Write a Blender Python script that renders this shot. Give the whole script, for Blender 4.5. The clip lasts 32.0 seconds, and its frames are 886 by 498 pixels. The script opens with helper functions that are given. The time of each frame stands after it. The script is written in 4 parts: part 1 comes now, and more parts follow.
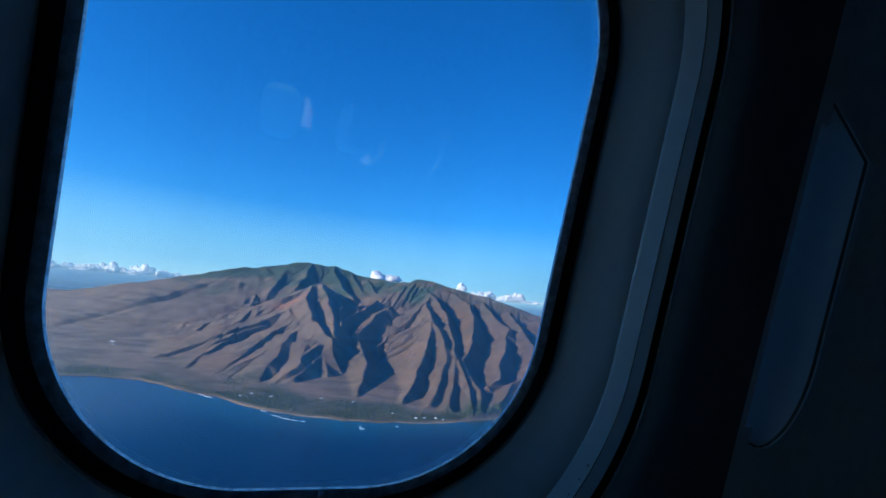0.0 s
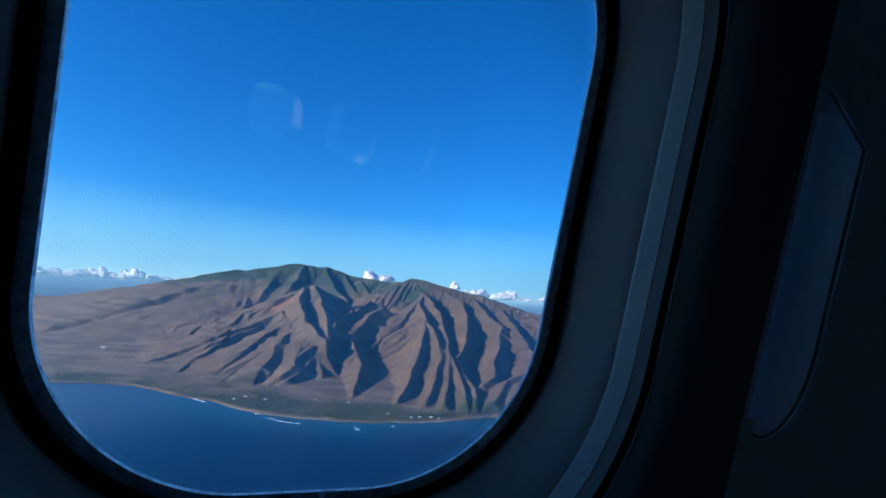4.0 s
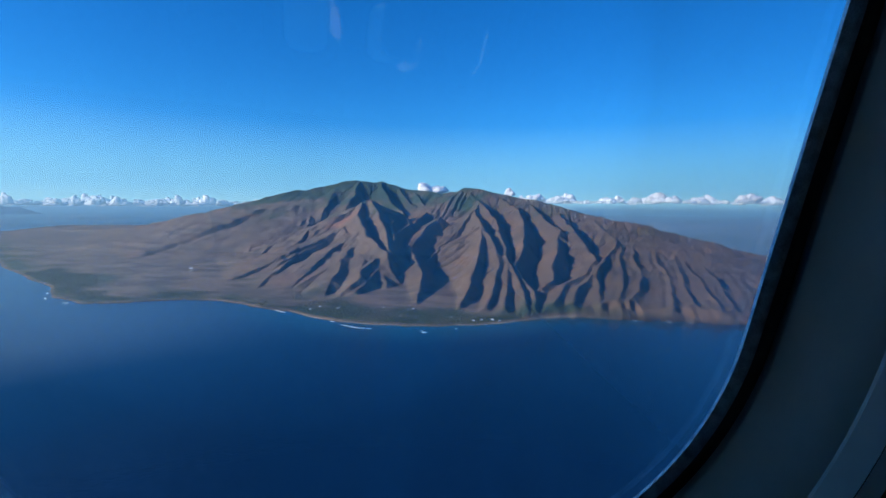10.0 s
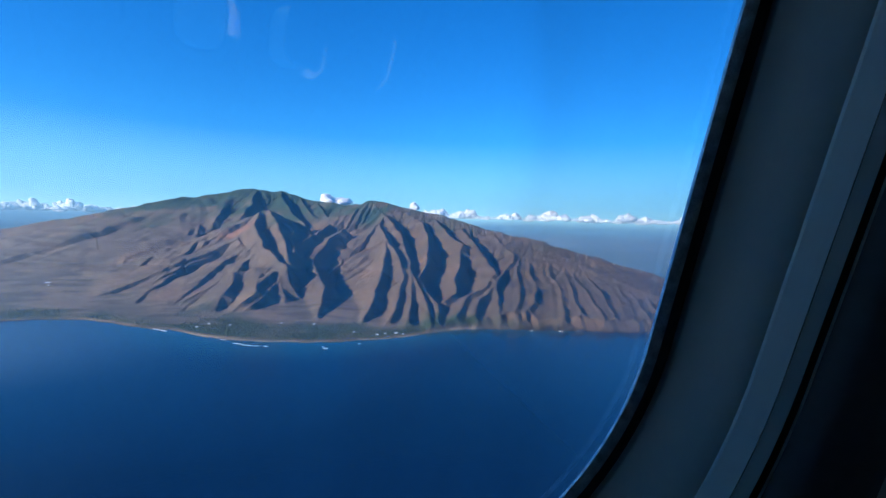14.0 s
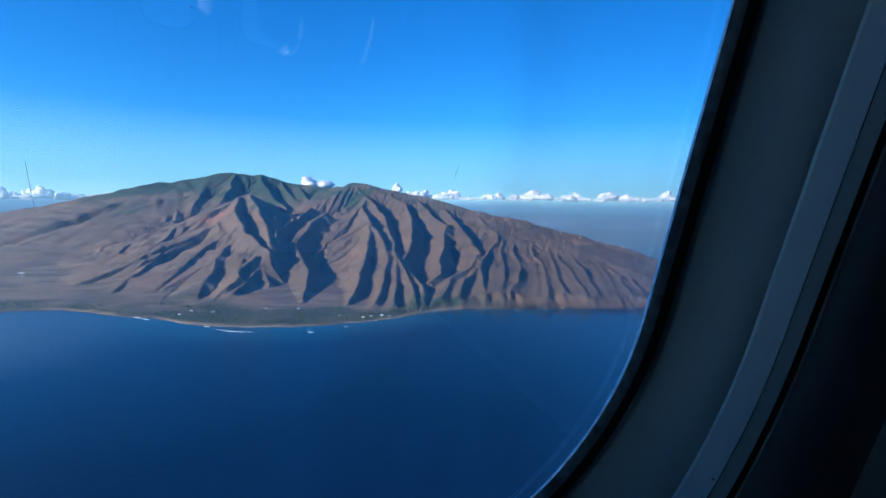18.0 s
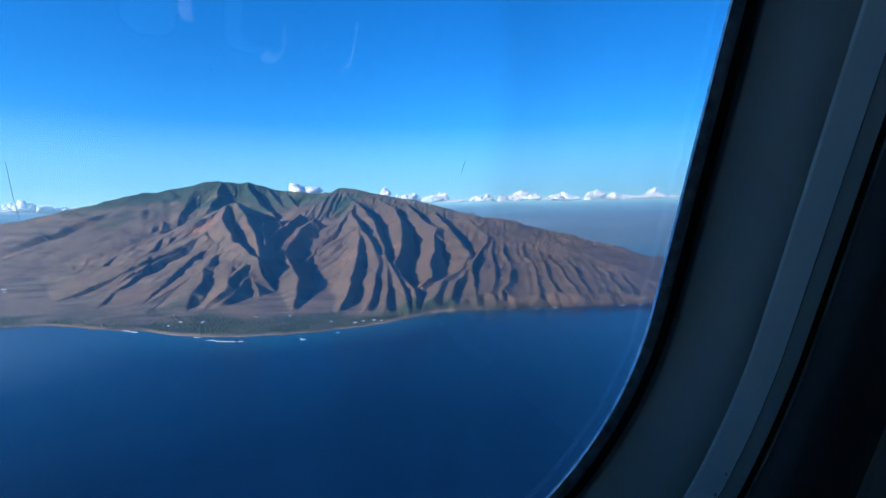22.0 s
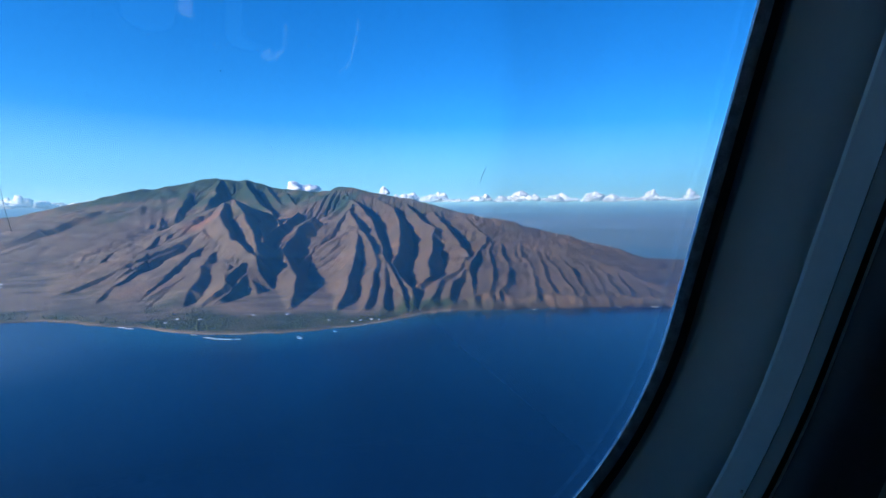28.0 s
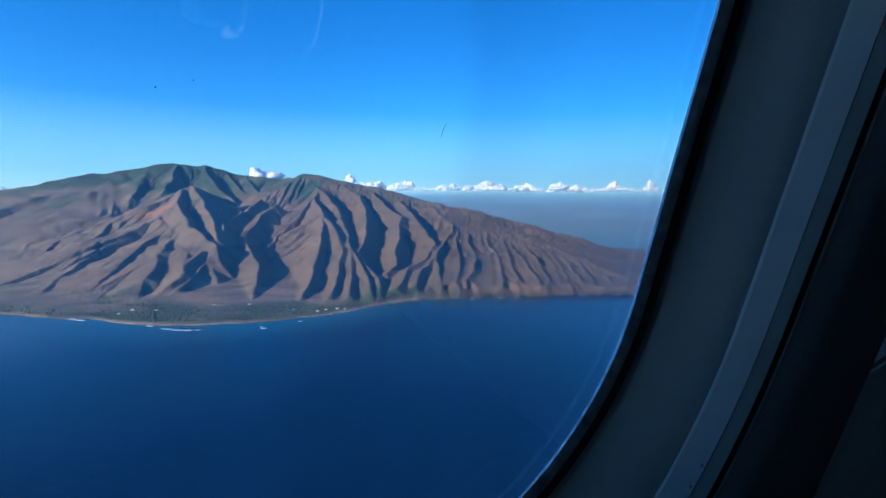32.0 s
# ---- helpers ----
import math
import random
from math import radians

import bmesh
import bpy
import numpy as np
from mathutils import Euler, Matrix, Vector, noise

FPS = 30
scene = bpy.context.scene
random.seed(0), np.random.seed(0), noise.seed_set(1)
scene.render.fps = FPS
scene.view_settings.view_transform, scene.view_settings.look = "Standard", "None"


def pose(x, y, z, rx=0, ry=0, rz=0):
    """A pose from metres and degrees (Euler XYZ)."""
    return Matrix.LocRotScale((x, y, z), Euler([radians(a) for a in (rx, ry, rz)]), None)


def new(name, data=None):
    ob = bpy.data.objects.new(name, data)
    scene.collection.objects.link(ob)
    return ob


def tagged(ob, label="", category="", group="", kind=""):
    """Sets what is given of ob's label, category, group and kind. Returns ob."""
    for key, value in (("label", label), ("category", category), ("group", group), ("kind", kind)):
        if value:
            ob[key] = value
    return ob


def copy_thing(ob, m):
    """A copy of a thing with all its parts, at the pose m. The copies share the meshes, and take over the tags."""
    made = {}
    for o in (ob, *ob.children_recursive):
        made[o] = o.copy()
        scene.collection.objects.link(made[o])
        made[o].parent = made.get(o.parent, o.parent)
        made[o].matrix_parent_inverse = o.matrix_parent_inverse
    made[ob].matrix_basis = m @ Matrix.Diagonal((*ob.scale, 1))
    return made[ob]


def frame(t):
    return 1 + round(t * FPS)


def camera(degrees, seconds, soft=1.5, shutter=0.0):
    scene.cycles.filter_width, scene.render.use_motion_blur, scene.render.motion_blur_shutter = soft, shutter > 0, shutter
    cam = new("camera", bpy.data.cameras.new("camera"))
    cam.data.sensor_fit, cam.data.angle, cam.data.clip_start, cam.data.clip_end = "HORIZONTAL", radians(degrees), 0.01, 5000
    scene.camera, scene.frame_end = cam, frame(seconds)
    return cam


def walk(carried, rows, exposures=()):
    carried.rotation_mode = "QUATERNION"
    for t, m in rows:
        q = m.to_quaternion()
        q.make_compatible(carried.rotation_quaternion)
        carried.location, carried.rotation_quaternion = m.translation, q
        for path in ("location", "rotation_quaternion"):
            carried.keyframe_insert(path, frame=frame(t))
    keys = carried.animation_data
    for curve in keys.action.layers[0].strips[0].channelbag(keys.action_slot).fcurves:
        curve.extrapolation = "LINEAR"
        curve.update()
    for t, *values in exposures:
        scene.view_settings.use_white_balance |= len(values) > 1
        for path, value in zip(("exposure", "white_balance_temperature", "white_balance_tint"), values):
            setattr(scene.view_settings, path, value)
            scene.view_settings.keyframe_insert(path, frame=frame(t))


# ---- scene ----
# The cabin stands at its true size round the origin. The island, eight kilometres off and more, stands at one eighth
# of its size and distance, so that it lies within the camera's reach.
cam = camera(88.0, 32.0, soft=1.5)
ROWS = [
    (0.0, 0.0779, -0.2420, -0.0715, 6.45, 6.41, -5.03),
    (0.5, 0.0782, -0.2409, -0.0727, 8.18, 6.01, -4.26),
    (1.0, 0.0786, -0.2399, -0.0740, 9.66, 6.40, -3.29),
    (1.5, 0.0794, -0.2436, -0.0728, 9.00, 6.68, -5.50),
    (2.0, 0.0802, -0.2472, -0.0716, 7.83, 7.29, -6.49),
    (2.5, 0.0788, -0.2448, -0.0721, 6.30, 7.07, -5.31),
    (4.5, 0.0689, -0.2276, -0.0754, 6.02, 5.39, -3.53),
    (5.0, 0.0604, -0.1796, -0.0894, 10.21, 3.23, -1.08),
    (5.5, 0.0504, -0.1585, -0.0904, 13.31, 0.75, 0.17),
    (6.0, 0.0517, -0.1313, -0.0957, 18.04, -0.67, 0.57),
    (6.5, 0.0577, -0.1333, -0.1109, 24.54, -0.81, 3.15),
    (7.0, 0.0664, -0.1560, -0.1152, 23.48, -1.55, 3.15),
    (7.5, 0.0639, -0.1604, -0.1146, 21.94, -0.90, 1.84),
    (8.0, 0.0591, -0.1596, -0.1144, 20.48, -0.47, 1.00),
    (8.5, 0.0536, -0.1719, -0.0936, 19.53, 0.55, -1.40),
    (9.0, 0.0391, -0.1547, -0.0479, 17.13, 1.04, -1.12),
    (9.5, 0.0274, -0.1459, -0.0275, 14.58, -3.39, 0.42),
    (10.0, 0.0254, -0.1320, -0.0380, 12.46, -5.27, -0.49),
    (10.5, 0.0207, -0.1285, -0.0383, 7.61, -6.09, -0.02),
    (11.0, 0.0203, -0.1181, -0.0413, 1.27, -5.09, -4.30),
    (11.5, 0.0201, -0.1219, -0.0381, -2.84, -4.13, -3.91),
    (12.0, 0.0199, -0.1255, -0.0349, -3.65, -3.99, -4.11),
    (12.5, 0.0211, -0.1256, -0.0344, -2.64, -3.95, -3.24),
    (13.0, 0.0223, -0.1256, -0.0338, -1.53, -3.51, -1.79),
    (13.5, 0.0195, -0.1258, -0.0367, -0.37, -3.28, -1.00),
    (14.0, 0.0167, -0.1261, -0.0396, 0.64, -3.37, -1.88),
    (14.5, 0.0169, -0.1244, -0.0406, 0.92, -3.69, -1.19),
    (16.5, 0.0181, -0.1175, -0.0445, 0.54, -4.74, 0.39),
    (17.0, 0.0183, -0.1158, -0.0454, -0.01, -5.34, 0.08),
    (17.5, 0.0167, -0.1154, -0.0454, -0.70, -5.50, -0.14),
    (18.0, 0.0150, -0.1151, -0.0454, -1.42, -5.67, -0.83),
    (18.5, 0.0133, -0.1148, -0.0453, -1.96, -6.03, -0.55),
    (19.0, 0.0116, -0.1144, -0.0452, -1.85, -6.71, -0.90),
    (19.5, 0.0100, -0.1141, -0.0452, -1.89, -7.30, -1.21),
    (20.0, 0.0083, -0.1137, -0.0452, -2.06, -6.84, -1.54),
    (20.5, 0.0087, -0.1127, -0.0457, -2.37, -6.32, -1.27),
    (21.0, 0.0091, -0.1117, -0.0463, -2.53, -5.93, -0.58),
    (21.5, 0.0095, -0.1107, -0.0467, -2.71, -5.51, 0.13),
    (22.0, 0.0100, -0.1096, -0.0473, -2.79, -5.35, 0.79),
    (22.5, 0.0103, -0.1086, -0.0479, -2.83, -5.34, 0.79),
    (23.0, 0.0108, -0.1076, -0.0484, -2.80, -5.55, 1.36),
    (23.5, 0.0113, -0.1067, -0.0490, -3.02, -5.55, 2.25),
    (24.0, 0.0117, -0.1056, -0.0494, -3.13, -5.54, 2.43),
    (24.5, 0.0121, -0.1046, -0.0500, -3.21, -5.76, 2.73),
    (25.0, 0.0125, -0.1036, -0.0506, -3.27, -6.04, 2.46),
    (25.5, 0.0113, -0.1034, -0.0496, -3.73, -6.49, 2.08),
    (27.5, 0.0064, -0.1028, -0.0456, -2.94, -5.82, 0.66),
    (28.0, 0.0052, -0.1026, -0.0446, -2.97, -5.37, 0.14),
    (28.5, 0.0055, -0.1014, -0.0455, -2.96, -5.46, 0.50),
    (29.0, 0.0060, -0.1003, -0.0465, -3.11, -5.41, 0.71),
    (29.5, 0.0064, -0.0991, -0.0474, -3.42, -5.70, 1.16),
    (30.0, 0.0067, -0.0980, -0.0483, -3.57, -5.94, 1.35),
    (30.5, 0.0071, -0.0968, -0.0492, -3.96, -6.14, 1.44),
    (31.0, 0.0074, -0.0956, -0.0502, -4.67, -6.26, 1.07),
    (31.5, 0.0078, -0.0944, -0.0511, -5.83, -6.64, 0.74),
    (32.0, 0.0082, -0.0932, -0.0521, -7.04, -6.73, -0.48),
]
EXPOSURES = [(0.0, 0.2), (4.5, 0.2), (6.0, 0.0), (9.0, -0.06), (10.5, 0.15), (12.0, 0.40), (32.0, 0.40)]
walk(cam, [(t, pose(x, y, z, 90 + pitch, roll, yaw)) for t, x, y, z, yaw, pitch, roll in ROWS], EXPOSURES)

# ---- light ----
SUN_AZ, SUN_EL = radians(238.0), radians(20.0)
world = bpy.data.worlds.new("world")
scene.world = world
world.use_nodes = True
wn, wl = world.node_tree.nodes, world.node_tree.links
sky = wn.new("ShaderNodeTexSky")
sky.sky_type, sky.sun_disc = "NISHITA", False
sky.sun_elevation, sky.sun_rotation = SUN_EL, SUN_AZ
sky.altitude, sky.air_density, sky.dust_density, sky.ozone_density = 600.0, 1.0, 0.5, 6.0
tone = wn.new("ShaderNodeHueSaturation")
tone.inputs["Saturation"].default_value = 1.2
tint = wn.new("ShaderNodeMix")
tint.data_type, tint.blend_type = "RGBA", "MULTIPLY"
tint.inputs[0].default_value, tint.inputs[7].default_value = 1.0, (0.50, 1.04, 1.28, 1)
wl.new(sky.outputs[0], tone.inputs["Color"])
wl.new(tone.outputs[0], tint.inputs[6])
wl.new(tint.outputs[2], wn["Background"].inputs["Color"])
wn["Background"].inputs["Strength"].default_value = 0.156
sun = new("sun", bpy.data.lights.new("sun", "SUN"))
sun.data.energy, sun.data.angle, sun.data.color = 4.9, radians(0.5), (1.0, 0.92, 0.79)
SUN_DIR = Vector((math.sin(SUN_AZ) * math.cos(SUN_EL), math.cos(SUN_AZ) * math.cos(SUN_EL), math.sin(SUN_EL)))
sun.matrix_world = SUN_DIR.to_track_quat("Z", "Y").to_matrix().to_4x4()


# ---- materials ----
class Nodes:
    """A node material with a Principled surface."""

    def __init__(self, name, base=(0.5, 0.5, 0.5), rough=0.6, metal=0.0):
        self.mat = bpy.data.materials.new(name)
        self.mat.use_nodes = True
        self.tree = self.mat.node_tree
        self.surf = self.tree.nodes["Principled BSDF"]
        self.out = self.tree.nodes["Material Output"]
        self.surf.inputs["Base Color"].default_value = (*base, 1)
        self.surf.inputs["Roughness"].default_value = rough
        self.surf.inputs["Metallic"].default_value = metal

    def add(self, kind, **values):
        n = self.tree.nodes.new(kind)
        for k, v in values.items():
            n.inputs[k.replace("_", " ")].default_value = v
        return n

    def link(self, a, b):
        self.tree.links.new(a, b)

    def coords(self, which="Object"):
        return self.add("ShaderNodeTexCoord").outputs[which]

    def noise(self, scale, detail=4.0, rough=0.55, vector=None):
        n = self.add("ShaderNodeTexNoise", Scale=scale, Detail=detail, Roughness=rough)
        self.link(vector if vector is not None else self.coords(), n.inputs["Vector"])
        return n.outputs["Fac"]

    def ramp(self, fac, stops):
        n = self.add("ShaderNodeValToRGB")
        e = n.color_ramp.elements
        while len(e) < len(stops):
            e.new(0.5)
        for el, (p, c) in zip(e, stops):
            el.position, el.color = p, (*c, 1) if len(c) == 3 else c
        self.link(fac, n.inputs[0])
        return n.outputs["Color"]

    def mix(self, fac, a, b, mode="MIX"):
        n = self.tree.nodes.new("ShaderNodeMix")
        n.data_type, n.blend_type = "RGBA", mode
        for sock, v in ((n.inputs[0], fac), (n.inputs[6], a), (n.inputs[7], b)):
            if isinstance(v, (int, float)):
                sock.default_value = v
            elif isinstance(v, tuple):
                sock.default_value = (*v, 1)
            else:
                self.link(v, sock)
        return n.outputs[2]

    def math(self, op, a, b=0.0):
        n = self.tree.nodes.new("ShaderNodeMath")
        n.operation = op
        for sock, v in ((n.inputs[0], a), (n.inputs[1], b)):
            if isinstance(v, (int, float)):
                sock.default_value = v
            else:
                self.link(v, sock)
        return n.outputs[0]

    def bump(self, height, strength, distance):
        n = self.add("ShaderNodeBump", Strength=strength, Distance=distance)
        self.link(height, n.inputs["Height"])
        self.link(n.outputs[0], self.surf.inputs["Normal"])

    def colour(self, socket):
        self.link(socket, self.surf.inputs["Base Color"])


def worn(name, base, rough, scale, amount=0.12, bump=0.02, metal=0.0):
    """A plain surface with two scales of wear."""
    m = Nodes(name, base, rough, metal)
    fac = m.math("ADD", m.math("MULTIPLY", m.noise(scale, 2), 0.6), m.math("MULTIPLY", m.noise(scale * 14, 3), 0.4))
    lo, hi = tuple(c * (1 - amount * 2) for c in base), tuple(min(c * (1 + amount * 2), 0.95) for c in base)
    m.colour(m.ramp(fac, [(0.3, lo), (0.7, hi)]))
    m.bump(m.noise(scale * 30, 2), bump, 0.002)
    return m.mat


def land_material():
    m = Nodes("land", rough=0.95)
    pos = m.coords()
    squash = m.add("ShaderNodeMapping")
    squash.inputs["Scale"].default_value = (0.7, 2.0, 1.0)
    m.link(pos, squash.inputs["Vector"])
    stretched = squash.outputs[0]
    def field(name):
        n = m.tree.nodes.new("ShaderNodeAttribute")
        n.attribute_name = name
        return n.outputs["Fac"]
    broad, mid, fine = m.noise(0.008, 5, vector=pos), m.noise(0.045, 6, 0.65, vector=pos), m.noise(0.35, 5, 0.65, vector=pos)
    # west pale, east dark: real cover, with sun and haze partly in the colour
    sunny_grass = m.ramp(broad, [(0.3, (0.185, 0.138, 0.092)), (0.5, (0.232, 0.172, 0.115)), (0.72, (0.288, 0.216, 0.146))])
    scrub = m.ramp(broad, [(0.3, (0.098, 0.062, 0.038)), (0.5, (0.138, 0.086, 0.052)), (0.72, (0.185, 0.118, 0.073))])
    soil = m.mix(field("dry"), scrub, sunny_grass)
    soil = m.mix(m.ramp(m.noise(0.022, 5, 0.6, vector=pos), [(0.5, (0, 0, 0)), (0.62, (0.5, 0.5, 0.5))]), soil, (0.33, 0.17, 0.095))
    soil = m.mix(m.ramp(mid, [(0.46, (0, 0, 0)), (0.62, (0.7, 0.7, 0.7))]), soil, (0.11, 0.088, 0.058))
    soil = m.mix(m.ramp(fine, [(0.46, (0, 0, 0)), (0.62, (0.7, 0.7, 0.7))]), soil, (0.26, 0.19, 0.13))
    soil = m.mix(m.ramp(m.noise(1.1, 3, vector=pos), [(0.50, (0, 0, 0)), (0.62, (0.6, 0.6, 0.6))]), soil, (0.10, 0.085, 0.06))
    fields = m.ramp(m.noise(0.03, 4, 0.55, vector=stretched), [(0.40, (0.09, 0.085, 0.055)), (0.50, (0.20, 0.15, 0.10)), (0.56, (0.30, 0.20, 0.125)), (0.66, (0.24, 0.19, 0.12))])
    soil = m.mix(m.math("MULTIPLY", field("flat"), 0.75), soil, fields)
    soil = m.mix(m.math("MULTIPLY", field("wet"), 0.62), soil, m.ramp(mid, [(0.35, (0.055, 0.055, 0.034)), (0.65, (0.10, 0.085, 0.055))]))
    soil = m.mix(field("rock"), soil, (0.44, 0.20, 0.11))
    soil = m.mix(field("basalt"), soil, (0.045, 0.038, 0.034))
    green = m.ramp(fine, [(0.3, (0.018, 0.052, 0.026)), (0.7, (0.045, 0.095, 0.045))])
    col = m.mix(field("green"), soil, green)
    col = m.mix(field("sand"), col, (0.42, 0.35, 0.26))
    m.colour(col)
    m.bump(m.math("ADD", fine, m.math("MULTIPLY", m.noise(1.4, 3, vector=pos), 0.5)), 0.75, 1.5)
    return m.mat


def sea_material():
    m = Nodes("sea", rough=0.25)
    pos = m.coords()
    at = m.tree.nodes.new("ShaderNodeAttribute")
    at.attribute_name = "shallow"
    deep = m.ramp(m.noise(0.004, 3, vector=pos), [(0.3, (0.002, 0.017, 0.050)), (0.7, (0.002, 0.023, 0.063))])
    m.colour(m.mix(at.outputs["Fac"], deep, (0.012, 0.10, 0.14)))
    m.surf.inputs["IOR"].default_value = 1.33
    swell = m.math("ADD", m.noise(0.12, 4, vector=pos), m.math("MULTIPLY", m.noise(0.9, 3, vector=pos), 0.35))
    m.bump(swell, 0.35, 0.3)
    return m.mat


def pane_material():
    """Clear acrylic with fine wipe marks and a faint dusty veil, blued as air haze."""
    m = Nodes("window_pane", rough=0.02)
    t = m.tree.nodes
    clear, gloss, dust_haze, a, b = (t.new(k) for k in ("ShaderNodeBsdfTransparent", "ShaderNodeBsdfGlossy", "ShaderNodeBsdfTranslucent", "ShaderNodeMixShader", "ShaderNodeMixShader"))
    gloss.inputs["Roughness"].default_value = 0.02
    fres = m.add("ShaderNodeFresnel", IOR=1.55)
    dust_haze.inputs["Color"].default_value = (0.25, 0.66, 0.92, 1)
    stretch = m.add("ShaderNodeMapping")
    stretch.inputs["Scale"].default_value = (30, 30, 4)
    m.link(m.coords(), stretch.inputs["Vector"])
    veil = m.math("ADD", 0.026, m.math("MULTIPLY", m.ramp(m.noise(1.0, 4, vector=stretch.outputs[0]), [(0.45, (0, 0, 0)), (0.8, (1, 1, 1))]), 0.03))
    split = t.new("ShaderNodeSeparateXYZ")
    m.link(m.coords(), split.inputs[0])
    # veil thickened to the right, painting in sunlight scattered by the pane
    border = m.ramp(m.math("MULTIPLY", split.outputs["X"], 7.4), [(0.55, (0, 0, 0)), (1.0, (0.04, 0.04, 0.04))])
    veil = m.math("ADD", veil, border)
    m.link(veil, a.inputs[0]), m.link(clear.outputs[0], a.inputs[1]), m.link(dust_haze.outputs[0], a.inputs[2])
    m.link(m.math("MINIMUM", fres.outputs[0], 0.25), b.inputs[0]), m.link(a.outputs[0], b.inputs[1]), m.link(gloss.outputs[0], b.inputs[2])
    m.link(b.outputs[0], m.out.inputs["Surface"])
    return m.mat


def cloud_material():
    m = Nodes("cloud", (0.99, 0.99, 0.99), 1.0)
    m.surf.inputs["Subsurface Weight"].default_value = 1.0
    m.surf.inputs["Subsurface Radius"].default_value = (1.0, 1.0, 1.0)
    m.surf.inputs["Subsurface Scale"].default_value = 18.0
    return m.mat


LAND, SEA, PANE, CLOUD = land_material(), sea_material(), pane_material(), cloud_material()
def bevel_material():
    """Ground acrylic that lets the daylight through in sparkling patches."""
    m = Nodes("ground_acrylic", (0.8, 0.85, 0.9), 0.25)
    t = m.tree.nodes
    thin, mixed = t.new("ShaderNodeBsdfTranslucent"), t.new("ShaderNodeMixShader")
    m.link(m.ramp(m.noise(110, 5, 0.75), [(0.36, (0.40, 0.44, 0.48)), (0.58, (0.97, 0.98, 1.0))]), thin.inputs["Color"])
    mixed.inputs[0].default_value = 0.92
    m.link(m.surf.outputs[0], mixed.inputs[1]), m.link(thin.outputs[0], mixed.inputs[2])
    m.link(mixed.outputs[0], m.out.inputs["Surface"])
    return m.mat


BEVEL = bevel_material()
# pale side panel darkened: the unlit fall-off is put into its grey
SHADED_PANEL = worn("panel_plastic", (0.20, 0.20, 0.21), 0.6, 9, 0.08)
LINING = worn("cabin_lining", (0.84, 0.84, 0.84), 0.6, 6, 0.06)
REVEAL = worn("reveal_plastic", (0.82, 0.90, 0.95), 0.40, 11, 0.02)
TRIM = worn("trim_plastic", (0.84, 0.92, 0.96), 0.35, 8, 0.03)
RUBBER = worn("gasket_rubber", (0.012, 0.012, 0.013), 0.6, 20, 0.2, 0.05)
GROOVE = worn("dark_groove", (0.16, 0.125, 0.08), 0.7, 25, 0.2)
RIM = worn("scuffed_acrylic_edge", (0.50, 0.54, 0.58), 0.3, 160, 0.3, 0.6)
STEEL = worn("rivet_steel", (0.55, 0.56, 0.58), 0.35, 200, 0.1, 0.02, 1.0)
WHITE = worn("white_paint", (0.78, 0.78, 0.76), 0.5, 0.5, 0.05)
FOAM = worn("foam", (0.82, 0.85, 0.86), 0.9, 0.8, 0.08, 0.2)
LEAF = worn("coast_trees", (0.065, 0.085, 0.038), 0.9, 0.15, 0.3, 0.3)
ROOF = worn("roof_sheet", (0.55, 0.53, 0.50), 0.6, 0.6, 0.1)
CARPET = worn("carpet", (0.20, 0.21, 0.24), 0.95, 40, 0.25, 0.3)
# brown far land greyed and blued, so its colour carries the haze
HAZED_LAND = worn("far_plain", (0.24, 0.25, 0.27), 0.95, 0.006, 0.35, 0.1)


def mesh(name, verts, faces, material, smooth=True):
    me = bpy.data.meshes.new(name)
    me.from_pydata([tuple(v) for v in verts], [], faces)
    me.materials.append(material)
    if smooth:
        me.polygons.foreach_set("use_smooth", [True] * len(me.polygons))
    me.update()
    return me


def part(name, me, parent, label=""):
    ob = new(name, me)
    ob.parent = parent
    return tagged(ob, label)


# ---- the island ----
SEA_Z = -78.0
NX, NY, Y0, Y1 = 1120, 560, 245.0, 1290.0


def lattice(x, y, seed):
    """Smooth value noise, -1 to 1."""
    xi, yi = np.floor(x).astype(np.int64), np.floor(y).astype(np.int64)
    def h(a, b):
        v = (a * 374761393 + b * 668265263 + seed * 974634777) & 0x7FFFFFFF
        v = ((v ^ (v >> 13)) * 1274126177) & 0x7FFFFFFF
        return ((v ^ (v >> 16)) & 0xFFFF) / 32767.5 - 1
    u, v = x - xi, y - yi
    u, v = u * u * (3 - 2 * u), v * v * (3 - 2 * v)
    return (h(xi, yi) * (1 - u) + h(xi + 1, yi) * u) * (1 - v) + (h(xi, yi + 1) * (1 - u) + h(xi + 1, yi + 1) * u) * v


def fractal(x, y, seed, octaves=4):
    return sum(lattice(x * 2 ** k + 17.3 * k, y * 2 ** k - 9.1 * k, seed + k) * 0.5 ** k for k in range(octaves))


# columns crowd together where the island comes nearest
s = np.linspace(-1, 1, NX)
gx = np.where(s < 0.0, -40 + s * 620 - 1240 * np.clip(-s - 0.55, 0, 1) * 2.22 * 0.9, -40 + s * 620 + 180 * s ** 3)
tt = np.linspace(0, 1, NY)
gy = Y0 + (Y1 - Y0) * (0.55 * tt + 0.45 * tt ** 2)
GX, GY = np.meshgrid(gx, gy)
WX = GX + 3.5 * fractal(GX / 60, GY / 60, 3, 3) + 0.5 * fractal(GX / 13, GY / 13, 8, 2)
WY = GY + 5 * fractal(GX / 60, GY / 60, 5, 3)
COAST_X = [-1900, -1680, -1540, -1400, -1240, -1035, -640, -450, -400, -353, -316, -287, -255, -199, -137, -86, -46, -2, 28, 92, 150, 200, 260, 330, 420, 900]
